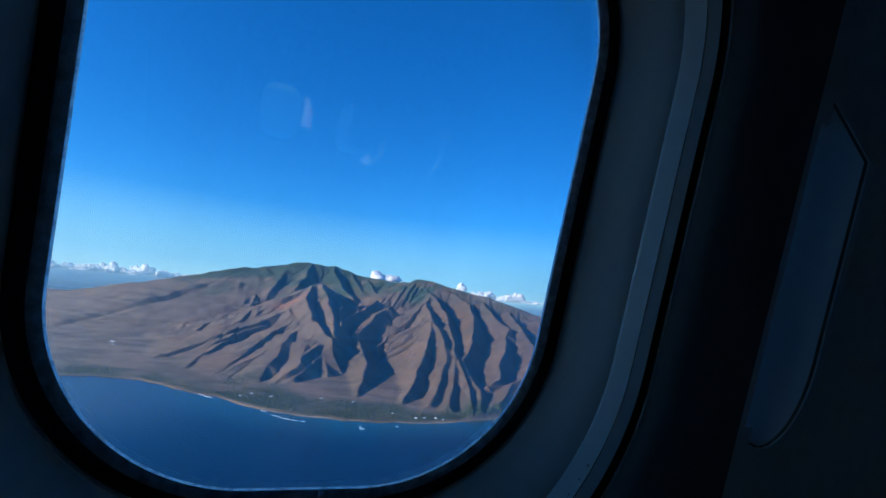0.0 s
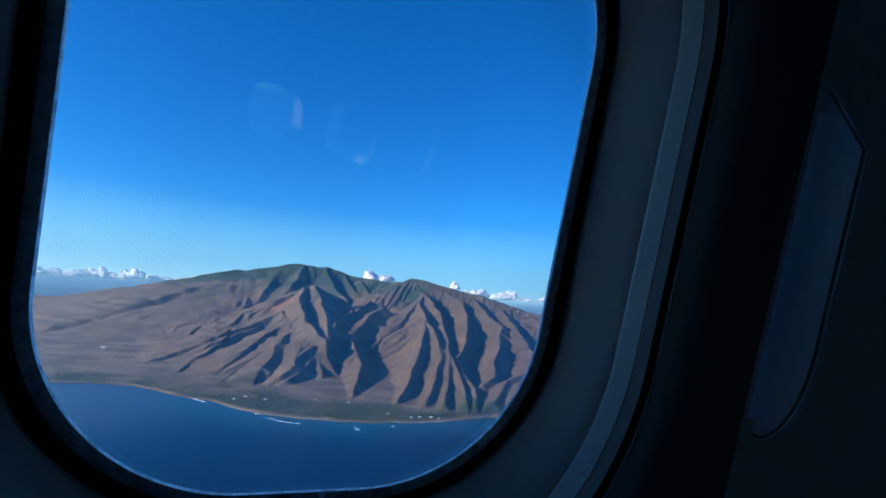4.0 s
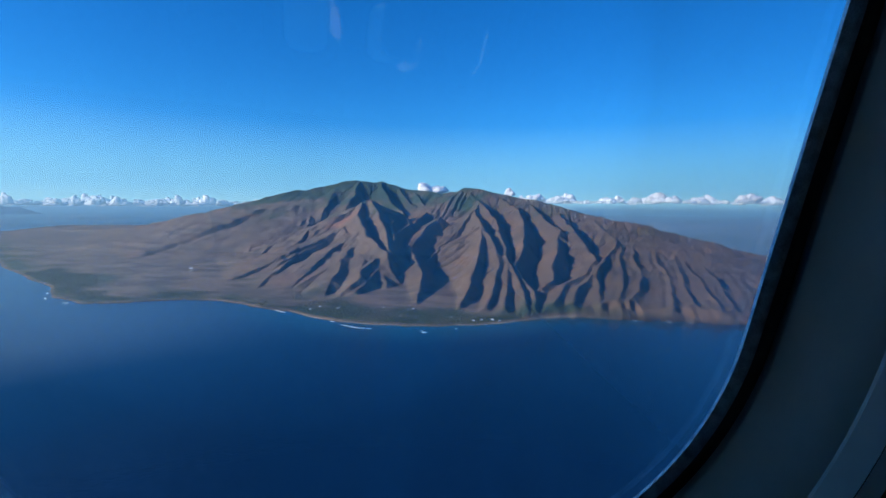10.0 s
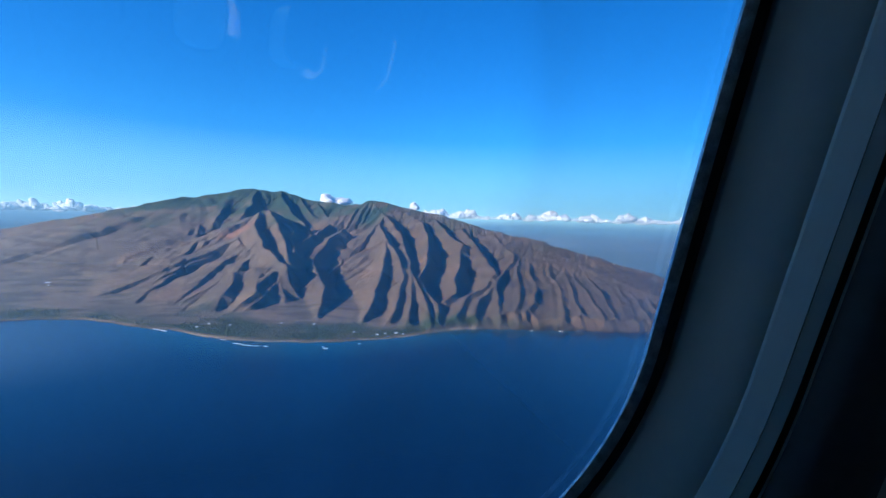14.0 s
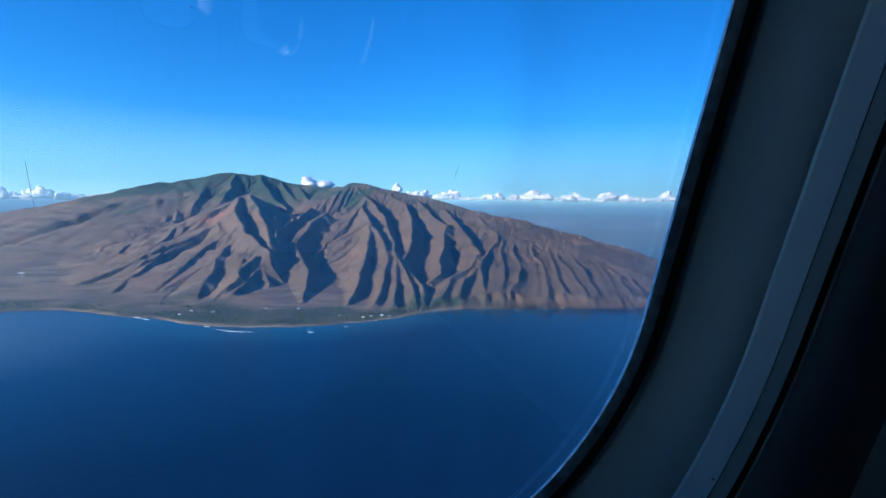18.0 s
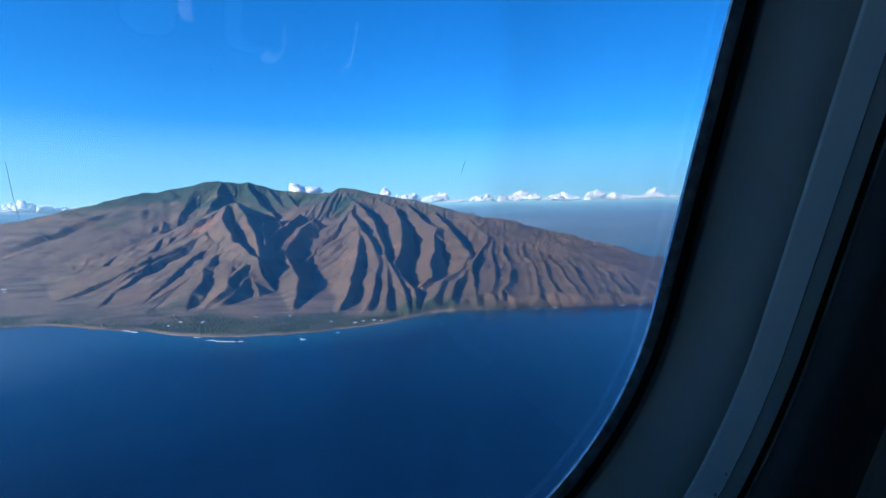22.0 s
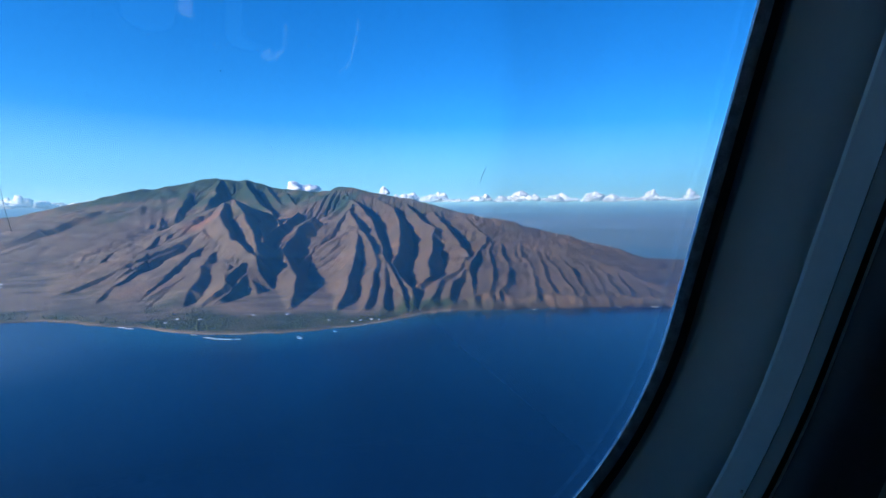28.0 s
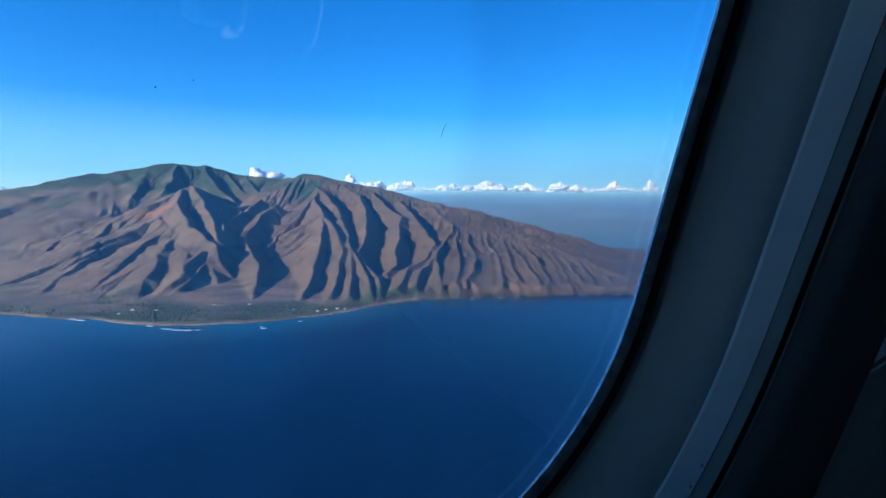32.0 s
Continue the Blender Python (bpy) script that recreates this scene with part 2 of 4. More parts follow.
COAST_Y = [1500, 1290, 1098, 900, 757, 655, 424, 335, 296, 287, 300, 317, 320, 302, 283, 281, 296, 321, 339, 339, 342, 341, 341, 346, 362, 620]
off = GY - np.interp(GX, COAST_X, COAST_Y) + 3.0 * fractal(GX / 30, GY / 30, 21, 4)
cliff = np.clip((GX - 20) / 40, 0, 1)
off += cliff * (2.2 * fractal(GX / 9, GY / 30, 23, 3))
base = SEA_Z + np.where(off < 0, off * 0.4, 0.4 + np.minimum(off, 10) * (0.08 + 0.12 * cliff) + 0.05 * np.maximum(off, 0) * (1 - 0.75 * cliff) * np.clip((GX + 1150) / 550, 0.3, 1))
base = np.minimum(base, -30 + 4 * fractal(GX / 90, GY / 90, 4, 3))
total, SOFT = np.exp((base - 20) / 0.6), 0.6


def spur(sunny, shady, cap, *points):
    """A ridge, listed from its head down; it falls off to both sides, more gently below the cap, with gullies down its flanks."""
    reach = 420 if cap > 60 or sunny < 0.3 else 150
    px, py = [q[0] for q in points], [q[1] for q in points]
    box = (slice(*np.searchsorted(gy, (min(py) - reach, max(py) + reach))), slice(*np.searchsorted(gx, (min(px) - reach, max(px) + reach))))
    wx, wy = WX[box], WY[box]
    best, run = np.full(wx.shape, -1e9), 0.0
    seed = points[0][0] * 0.37 + points[-1][1] * 0.11
    for (ax, ay, az), (bx, by, bz) in zip(points, points[1:]):
        dx, dy = bx - ax, by - ay
        length = math.hypot(dx, dy)
        u = np.clip(((wx - ax) * dx + (wy - ay) * dy) / length ** 2, 0, 1)
        d = np.hypot(wx - ax - u * dx, wy - ay - u * dy)
        along = run + u * length
        side = np.sign((wx - ax) * dy - (wy - ay) * dx)
        steep = np.where(side > 0, sunny, shady)
        slant = along - 0.5 * d
        ribs = lattice(slant / 11 + side * 40, d * 0.01 + seed + side * 7, 31) + 0.7 * lattice(slant / 4.5, d * 0.015 + side * 3.0 + seed, 37)
        q = d * (1 + 0.16 * ribs * np.clip(d / 5, 0, 1) * np.clip(40 / (d + 10), 0, 1))
        fall = np.minimum(steep * q, cap + (0.42 if cap > 6 else 0.24) * np.maximum(q - cap / steep, 0)) 
        best = np.maximum(best, az + (bz - az) * u - fall + 0.8 * lattice(along / 9, along * 0 + seed, 11))
        run += length
    total[box] += np.exp((np.maximum(best, SEA_Z - 20) - 20) / SOFT)


# the skyline, from the western slope over both summits to the eastern ridge
spur(0.4, 0.42, 90, (-1450, 1060, -74), (-1200, 960, -68), (-993, 890, -58), (-822, 850, -48), (-768, 850, -36), (-757, 850, -30), (-725, 850, -21), (-683, 850, -19), (-662, 850, -13), (-609, 850, 5), (-561, 858, 17), (-503, 868, 32), (-483, 871, 31), (-464, 874, 36), (-398, 885, 51))
spur(0.55, 0.55, 90, (-398, 885, 51), (-322, 882, 49), (-289, 881, 40), (-268, 880, 35), (-251, 876, 33))
spur(0.6, 0.6, 90, (-251, 876, 33), (-182, 808, 25), (-139, 762, 26), (-127, 750, 32))
spur(0.5, 0.5, 90, (-127, 750, 32), (-93, 731, 28), (-74, 721, 22), (-29, 698, 13), (13, 675, 3), (53, 657, -6), (91, 639, -16))
spur(0.36, 0.42, 90, (91, 639, -16), (127, 622, -22), (161, 604, -33), (193, 587, -38), (223, 570, -47), (252, 556, -54), (264, 550, -59), (304, 525, -73), (331, 485, -93), (347, 450, -103))
# the high green valley heads
spur(0.6, 0.75, 22, (-414, 883, 49), (-387, 792, 20), (-365, 718, -6))
spur(0.6, 0.75, 22, (-369, 880, 49), (-339, 779, 20), (-326, 730, 3))
spur(0.6, 0.75, 22, (-322, 882, 49), (-270, 777, 15), (-235, 724, -6), (-206, 673, -22))
spur(0.6, 0.75, 22, (-283, 879, 38), (-226, 773, 5), (-183, 715, -6), (-159, 666, -16))
spur(0.6, 0.75, 22, (-182, 808, 25), (-149, 706, 3), (-141, 650, -15))
spur(0.6, 0.75, 22, (-251, 876, 33), (-207, 773, 10), (-181, 706, -8))
# the long western slopes
spur(0.24, 0.24, 12, (-605, 850, 6), (-548, 669, -53), (-443, 499, -71), (-380, 404, -74))
spur(0.22, 0.22, 12, (-736, 850, -23), (-656, 694, -64), (-475, 452, -75))
spur(0.24, 0.3, 12, (-503, 868, 32), (-506, 803, 3), (-506, 723, -26), (-497, 644, -51), (-439, 525, -68), (-378, 431, -72))
spur(0.26, 0.5, 3.5, (-549, 811, 0), (-550, 772, -16), (-545, 727, -33), (-539, 689, -46), (-503, 613, -60))
spur(0.26, 0.5, 3, (-496, 775, -6), (-487, 708, -28), (-480, 655, -44), (-470, 610, -56))
spur(0.28, 0.5, 14, (-457, 851, 26), (-393, 747, -6), (-360, 666, -28), (-379, 621, -40), (-380, 559, -55), (-372, 504, -64), (-349, 435, -71))  # the foot of the fluted wall
spur(0.5, 0.75, 5, (-455, 636, -43), (-419, 583, -51), (-375, 513, -61))
spur(0.5, 0.75, 5, (-485, 707, -26), (-431, 625, -43), (-370, 526, -58))
spur(0.5, 0.75, 5, (-475, 726, -17), (-429, 653, -34), (-377, 563, -52))
spur(0.5, 0.75, 5, (-457, 727, -15), (-425, 673, -28), (-387, 600, -44))
spur(0.5, 0.75, 5, (-446, 739, -9), (-416, 686, -23), (-381, 615, -40))
spur(0.5, 0.75, 5, (-449, 771, 3), (-414, 708, -15), (-375, 626, -36))
spur(0.5, 0.75, 5, (-450, 807, 13), (-413, 737, -8), (-369, 644, -31))
spur(0.5, 0.75, 5, (-429, 800, 13), (-397, 736, -7), (-360, 653, -29))
# the pyramid and its western spurs
spur(0.5, 0.6, 20, (-244, 627, 10), (-257, 618, 3), (-264, 598, -5), (-271, 574, -16), (-287, 570, -23), (-297, 548, -33), (-291, 499, -46), (-279, 451, -58), (-269, 423, -64))
spur(0.3, 0.9, 12, (-240, 524, -27), (-250, 500, -36), (-257, 473, -47), (-263, 443, -56), (-262, 410, -64), (-250, 371, -70))
spur(0.3, 0.9, 9, (-226, 477, -41), (-225, 445, -50), (-221, 410, -59), (-218, 381, -66))
spur(0.3, 0.8, 6, (-209, 423, -55), (-206, 392, -62), (-209, 369, -68))
spur(0.3, 0.7, 8, (-338, 548, -45), (-339, 524, -51), (-315, 454, -63), (-294, 403, -70))
spur(0.3, 0.6, 6, (-354, 515, -57), (-346, 473, -64), (-329, 416, -71))
spur(0.3, 0.6, 5, (-332, 462, -64), (-321, 431, -69))
spur(0.5, 0.8, 18, (-240, 524, -27), (-202, 463, -42), (-174, 415, -54), (-160, 372, -62), (-162, 352, -68))  # below the red rocks
spur(0.4, 0.6, 12, (-201, 453, -44), (-198, 416, -54), (-183, 368, -64))
spur(0.7, 1.1, 26, (-252, 615, 6), (-234, 559, -9), (-209, 506, -23), (-188, 469, -33), (-167, 441, -39), (-154, 425, -45))  # the spire and its hollow
spur(0.9, 0.8, 22, (-244, 627, 10), (-221, 590, -2), (-191, 531, -19), (-171, 484, -32), (-158, 446, -41))
spur(0.8, 0.9, 16, (-232, 619, 3), (-205, 600, -11), (-182, 542, -24), (-161, 483, -37))
spur(0.8, 0.9, 16, (-222, 637, -3), (-184, 608, -17), (-170, 566, -25))
spur(0.7, 1, 20, (-168, 655, -8), (-173, 589, -22), (-166, 486, -37), (-161, 438, -46), (-162, 410, -52), (-164, 384, -60), (-163, 365, -65))  # above the canyon
# the great southern spurs
spur(0.55, 0.8, 22, (-135, 598, -14), (-143, 560, -26), (-147, 521, -37), (-146, 485, -46), (-150, 447, -52), (-153, 417, -57), (-153, 375, -65), (-155, 349, -70))
spur(0.6, 0.95, 34, (-143, 560, -26), (-143, 495, -44), (-127, 443, -54), (-112, 405, -60), (-102, 365, -66), (-96, 332, -73))  # beside the great shadow
spur(0.5, 0.8, 7, (-157, 445, -53), (-157, 425, -56), (-149, 405, -61), (-140, 385, -66))
spur(0.5, 0.9, 12, (-94, 636, -3), (-100, 598, -16), (-102, 576, -26), (-115, 542, -42), (-120, 491, -55))
spur(0.85, 0.9, 40, (-127, 750, 32), (-98, 690, 11), (-92, 625, -5), (-72, 549, -22), (-67, 499, -33), (-66, 440, -47), (-63, 396, -57), (-62, 360, -65), (-64, 328, -73))
spur(0.55, 0.7, 16, (-72, 549, -22), (-54, 489, -36), (-43, 427, -51), (-40, 386, -60), (-42, 330, -72))
spur(0.6, 1, 26, (-106, 696, 13), (-72, 624, -5), (-55, 570, -21), (-44, 502, -37), (-38, 450, -48), (-24, 400, -58), (-13, 359, -65), (-8, 328, -72))
spur(0.5, 0.6, 9, (-38, 450, -48), (-30, 391, -60), (-26, 330, -72))
spur(0.6, 1, 26, (-63, 698, 13), (-35, 643, -2), (-24, 583, -19), (-22, 535, -30), (-25, 478, -44), (-26, 429, -54))
spur(0.55, 0.9, 16, (-26, 429, -54), (-16, 391, -61), (-4, 363, -66), (-2, 325, -73))
spur(0.6, 1, 22, (-20, 676, 5), (4, 601, -17), (19, 562, -27), (14, 506, -40), (8, 446, -52), (10, 399, -61), (1, 376, -65))
spur(0.5, 0.9, 18, (22, 646, -7), (33, 575, -26), (41, 515, -40), (48, 475, -48), (38, 420, -58), (20, 389, -62), (9, 329, -71))
spur(0.5, 0.9, 18, (48, 475, -48), (44, 421, -59), (29, 380, -63), (22, 340, -70))
spur(0.55, 1, 24, (59, 631, -15), (80, 547, -37), (58, 482, -48), (48, 436, -55), (44, 395, -62), (42, 352, -68), (42, 320, -72))
# the ribs of the eastern cliffs
spur(0.3, 0.7, 30, (66, 626, -17), (116, 568, -31), (145, 543, -38), (165, 501, -47), (185, 472, -56), (197, 433, -62), (208, 400, -68), (200, 335, -71))  # the front crest
spur(0.22, 0.22, 9, (72, 545, -40), (63, 448, -58), (49, 356, -68), (43, 317, -73))
spur(0.45, 0.75, 5, (80, 539, -39), (70, 442, -57), (54, 351, -67), (47, 313, -72))
spur(0.22, 0.22, 9, (84, 536, -42), (80, 454, -57), (66, 391, -65), (52, 341, -70), (48, 317, -73))
spur(0.45, 0.75, 5, (92, 529, -42), (87, 447, -57), (72, 385, -64), (57, 336, -69), (52, 313, -72))
spur(0.22, 0.22, 9, (110, 550, -40), (105, 454, -59), (83, 358, -69), (72, 317, -73))
spur(0.45, 0.75, 5, (118, 545, -40), (112, 450, -58), (89, 353, -68), (77, 313, -72))
spur(0.22, 0.22, 9, (127, 549, -42), (123, 480, -56), (104, 396, -66), (95, 335, -71), (93, 316, -73))
spur(0.45, 0.75, 8, (135, 546, -42), (130, 476, -55), (109, 391, -65), (99, 330, -70), (97, 311, -72))
spur(0.22, 0.22, 9, (134, 537, -46), (128, 443, -62), (114, 359, -69), (105, 317, -73))
spur(0.45, 0.75, 8, (143, 534, -46), (133, 437, -61), (119, 354, -68), (109, 312, -72))
spur(0.22, 0.22, 9, (146, 530, -49), (142, 450, -61), (134, 398, -66), (118, 335, -71), (113, 316, -73))
spur(0.45, 0.75, 8, (153, 523, -48), (148, 444, -60), (139, 394, -66), (122, 331, -70), (117, 311, -72))
spur(0.22, 0.22, 9, (158, 507, -53), (170, 468, -60), (154, 403, -67), (124, 316, -73))
spur(0.45, 0.75, 8, (165, 500, -52), (176, 465, -60), (160, 399, -67), (128, 311, -72))
spur(0.22, 0.22, 9, (176, 487, -58), (171, 428, -66), (148, 346, -71), (137, 316, -73))
spur(0.45, 0.75, 8, (184, 484, -58), (177, 424, -65), (152, 342, -70), (141, 311, -72))
spur(0.22, 0.22, 9, (189, 458, -64), (173, 388, -70), (145, 316, -73))
spur(0.45, 0.75, 8, (195, 455, -63), (178, 384, -69), (148, 311, -72))
spur(0.22, 0.22, 9, (199, 436, -67), (187, 383, -71), (158, 315, -73))
spur(0.45, 0.75, 8, (206, 434, -67), (192, 380, -70), (161, 311, -72))
spur(0.22, 0.22, 9, (205, 419, -70), (187, 353, -72), (171, 315, -73))
spur(0.45, 0.75, 8, (211, 417, -70), (192, 350, -72), (173, 310, -72))
spur(0.22, 0.22, 9, (211, 392, -73), (183, 315, -73))
spur(0.45, 0.75, 8, (217, 390, -72), (186, 310, -72))
HEIGHT = np.log(total) * SOFT + 20
HEIGHT += np.clip((HEIGHT + 74) / 20, 0, 1) * (1.5 * fractal(GX / 26, GY / 26, 51, 5) + 0.45 * fractal(GX / 4, GY / 4, 61, 3))


def rain(height, passes, power):
    """Let running water cut branching rills and valleys into the slopes."""
    ny, nx = height.shape
    index = np.arange(ny * nx).reshape(ny, nx)
    cell = np.abs(np.gradient(gx))[None, :] * np.abs(np.gradient(gy))[:, None]
    for _ in range(passes):
        best, to, far = np.zeros((ny, nx)), index.copy(), np.ones((ny, nx))
        for dj in (-1, 0, 1):
            for di in (-1, 0, 1):
                if di == 0 and dj == 0:
                    continue
                a = (slice(max(-dj, 0), ny - max(dj, 0)), slice(max(-di, 0), nx - max(di, 0)))
                b = (slice(max(dj, 0), ny - max(-dj, 0)), slice(max(di, 0), nx - max(-di, 0)))
                d = np.hypot(GX[b] - GX[a], GY[b] - GY[a])
                drop = (height[a] - height[b]) / d
                win = drop > best[a]
                best[a] = np.where(win, drop, best[a])
                to[a] = np.where(win, index[b], to[a])
                far[a] = np.where(win, d, far[a])
        order = np.argsort(height.ravel())
        down, water = to.ravel().tolist(), cell.ravel().tolist()
        for i in order[::-1].tolist():
            if down[i] != i:
                water[down[i]] += water[i]
        WATER[:] = np.array(water).reshape(ny, nx)
        hold = np.clip((height - SEA_Z - 1) / (14 - 8 * cliff), 0, 1)
        pull = (power * np.sqrt(np.minimum(np.array(water).reshape(ny, nx), 9000.0)) / far * hold).ravel().tolist()
        flat = height.ravel().tolist()
        for i in order.tolist():
            j = down[i]
            if j != i:
                f = pull[i]
                flat[i] = (flat[i] + f * flat[j]) / (1 + f)
        height = np.array(flat).reshape(ny, nx)
        mean = height.copy()
        mean[1:-1, 1:-1] = (height[:-2, 1:-1] + height[2:, 1:-1] + height[1:-1, :-2] + height[1:-1, 2:]) / 4
        height = height * 0.985 + mean * 0.015
    return height


WATER = np.ones(GX.shape)
HEIGHT = rain(HEIGHT, 7, 0.034)
HEIGHT = np.where(off < 0, np.minimum(HEIGHT, SEA_Z + off * 0.4), np.minimum(HEIGHT, SEA_Z + 0.4 + off * (0.75 + 0.25 * fractal(GX / 6, GY / 12, 27, 2))))


def ground_at(x, y):
    """The island's height at a place."""
    i = int(np.clip(np.searchsorted(gx, x), 1, NX - 1))
    j = int(np.clip(np.searchsorted(gy, y), 1, NY - 1))
    u, v = (x - gx[i - 1]) / (gx[i] - gx[i - 1]), (y - gy[j - 1]) / (gy[j] - gy[j - 1])
    a = HEIGHT[j - 1, i - 1] * (1 - u) + HEIGHT[j - 1, i] * u
    b = HEIGHT[j, i - 1] * (1 - u) + HEIGHT[j, i] * u
    return float(a * (1 - v) + b * v)


def coast_at(x):
    return float(np.interp(x, COAST_X, COAST_Y))


def grid_mesh(name, xs, ys, zs, material, fields):
    ny, nx = zs.shape
    me = bpy.data.meshes.new(name)
    idx = np.arange(ny * nx).reshape(ny, nx)
    quads = np.stack([idx[:-1, :-1], idx[:-1, 1:], idx[1:, 1:], idx[1:, :-1]], -1).reshape(-1, 4)
    me.vertices.add(ny * nx)
    me.vertices.foreach_set("co", np.stack([xs, ys, zs], -1).astype(np.float32).ravel())
    me.loops.add(quads.size)
    me.loops.foreach_set("vertex_index", quads.ravel().astype(np.int32))
    me.polygons.add(len(quads))
    me.polygons.foreach_set("loop_start", np.arange(0, quads.size, 4, dtype=np.int32))
    me.polygons.foreach_set("use_smooth", np.ones(len(quads), dtype=bool))
    me.update(calc_edges=True)
    for key, values in fields.items():
        me.attributes.new(key, "FLOAT", "POINT").data.foreach_set("value", values.astype(np.float32).ravel())
    me.materials.append(material)
    return me


spots = fractal(GX / 38, GY / 24, 71, 4)
strand = np.clip(1.1 - off / np.interp(GX, [-600, -440, -330, -220, -150, -40, 30, 60], [40, 60, 44, 30, 50, 46, 14, 5]) + 0.7 * spots, 0, 1) * np.clip((off - 1.5) / 4, 0, 1)
upland = np.clip((HEIGHT + 20 + 28 * spots) / 40, 0, 1) * np.clip((GY - 610 + 90 * spots) / 110, 0, 1)
green = np.clip(np.maximum(strand * 0.9, upland * 0.92), 0, 1) * np.clip((HEIGHT - SEA_Z) / 0.8, 0, 1)
sand = np.clip(1 - np.abs(off - 0.3) / 1.1, 0, 1) * np.clip(0.35 + 1.2 * spots, 0, 1) * np.clip((GX + 190) / 30, 0, 1) * np.clip((60 - GX) / 30, 0, 1)
# rises westwards: tan growth plus the stronger sunlight painted there
dry = np.clip((-60 - GX + 60 * spots) / 220, 0, 1) * 0.9 + np.clip(1 - np.abs(off - 24) / 40 + spots, 0, 1) * 0.3
rock = np.clip(1 - np.hypot(GX + 255, GY - 560) / 26 + 0.6 * spots, 0, 1) * 0.75
wet = np.clip((np.log10(WATER) - 2.1) / 1.5 + 0.25 * spots, 0, 1)
flat = np.clip((SEA_Z + 13 - HEIGHT + 6 * spots) / 8, 0, 1) * np.clip((60 - GX) / 120, 0, 1)
basalt = cliff * np.clip((SEA_Z + 3.5 - HEIGHT + 2 * spots) / 2.5, 0, 1) * 0.85
island = tagged(new("island", grid_mesh("island", GX, GY, HEIGHT, LAND, {"green": green, "sand": sand, "rock": rock, "wet": wet, "flat": flat, "basalt": basalt, "dry": np.clip(dry, 0, 1)})),
                "dry brown volcanic island with gullied ridges and green heights", "mountain", kind="structure")

# ---- the sea, one sheet to the horizon ----
ring = np.concatenate([np.linspace(0, 900, 91), np.linspace(930, 4850, 60)])
around = np.linspace(0, 2 * math.pi, 181)
RR, TH = np.meshgrid(ring, around, indexing="ij")
SX, SY = RR * np.sin(TH), RR * np.cos(TH)
out_d = np.interp(SX, COAST_X, COAST_Y) - SY
shallow = np.clip(1 - out_d / 42, 0, 1) * np.clip((out_d + 20) / 20, 0, 1) * np.clip((SX + 260) / 80, 0, 1) * np.clip((170 - SX) / 80, 0, 1) * (SY > 0)
tagged(new("sea", grid_mesh("sea", SX, SY, np.full(SX.shape, SEA_Z), SEA, {"shallow": shallow * 0.9})), "deep blue calm sea reaching the horizon", "sea", kind="structure")

# the low plain behind the island's eastern ridge, haze put into its colour
px_, py_ = np.meshgrid(np.linspace(0, 1, 60), np.linspace(0, 1, 40))
FY = 1270 + py_ * 3300
FX = 120 + py_ * 300 + px_ * (2200 + 1300 * py_)
FZ = SEA_Z + 6 + 24 * px_ ** 2 + 3 * fractal(px_ * 14, py_ * 14, 91, 3)
tagged(new("far_plain", grid_mesh("far_plain", FX, FY, FZ, HAZED_LAND, {})), "low plain beyond the ridge, haze painted into its grey", "plain", kind="structure")

# glowing see-through sheets that paint haze over plain, sea, clouds and low sky
RISE = 900.0


def haze_glow_material(stops):
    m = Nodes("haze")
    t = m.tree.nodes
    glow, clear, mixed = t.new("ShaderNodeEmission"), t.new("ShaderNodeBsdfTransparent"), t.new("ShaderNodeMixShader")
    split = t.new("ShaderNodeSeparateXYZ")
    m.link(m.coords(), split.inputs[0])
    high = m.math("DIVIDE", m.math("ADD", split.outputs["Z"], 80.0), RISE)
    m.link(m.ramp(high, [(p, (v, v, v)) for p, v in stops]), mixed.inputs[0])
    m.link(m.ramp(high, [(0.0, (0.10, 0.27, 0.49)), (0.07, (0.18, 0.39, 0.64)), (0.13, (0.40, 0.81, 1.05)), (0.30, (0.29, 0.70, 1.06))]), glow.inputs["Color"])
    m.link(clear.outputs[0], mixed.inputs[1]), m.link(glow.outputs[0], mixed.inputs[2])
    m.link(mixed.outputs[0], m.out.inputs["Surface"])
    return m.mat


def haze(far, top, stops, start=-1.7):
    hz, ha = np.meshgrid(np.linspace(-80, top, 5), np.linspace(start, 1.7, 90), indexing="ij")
    tagged(new("backdrop", grid_mesh("backdrop", far * np.sin(ha), far * np.cos(ha), hz, haze_glow_material(stops), {})), "glowing pale blue sheet painted as haze along the horizon", "haze", kind="structure")


# one glow sheet behind everything, three nearer ones before clouds and plain
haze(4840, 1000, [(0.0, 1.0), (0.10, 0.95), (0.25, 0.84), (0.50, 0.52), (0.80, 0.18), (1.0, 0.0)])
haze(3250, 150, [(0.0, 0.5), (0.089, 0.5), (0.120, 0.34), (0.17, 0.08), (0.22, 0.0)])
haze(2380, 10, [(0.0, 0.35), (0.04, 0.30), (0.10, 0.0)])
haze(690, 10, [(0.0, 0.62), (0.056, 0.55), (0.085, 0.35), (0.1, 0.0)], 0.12)


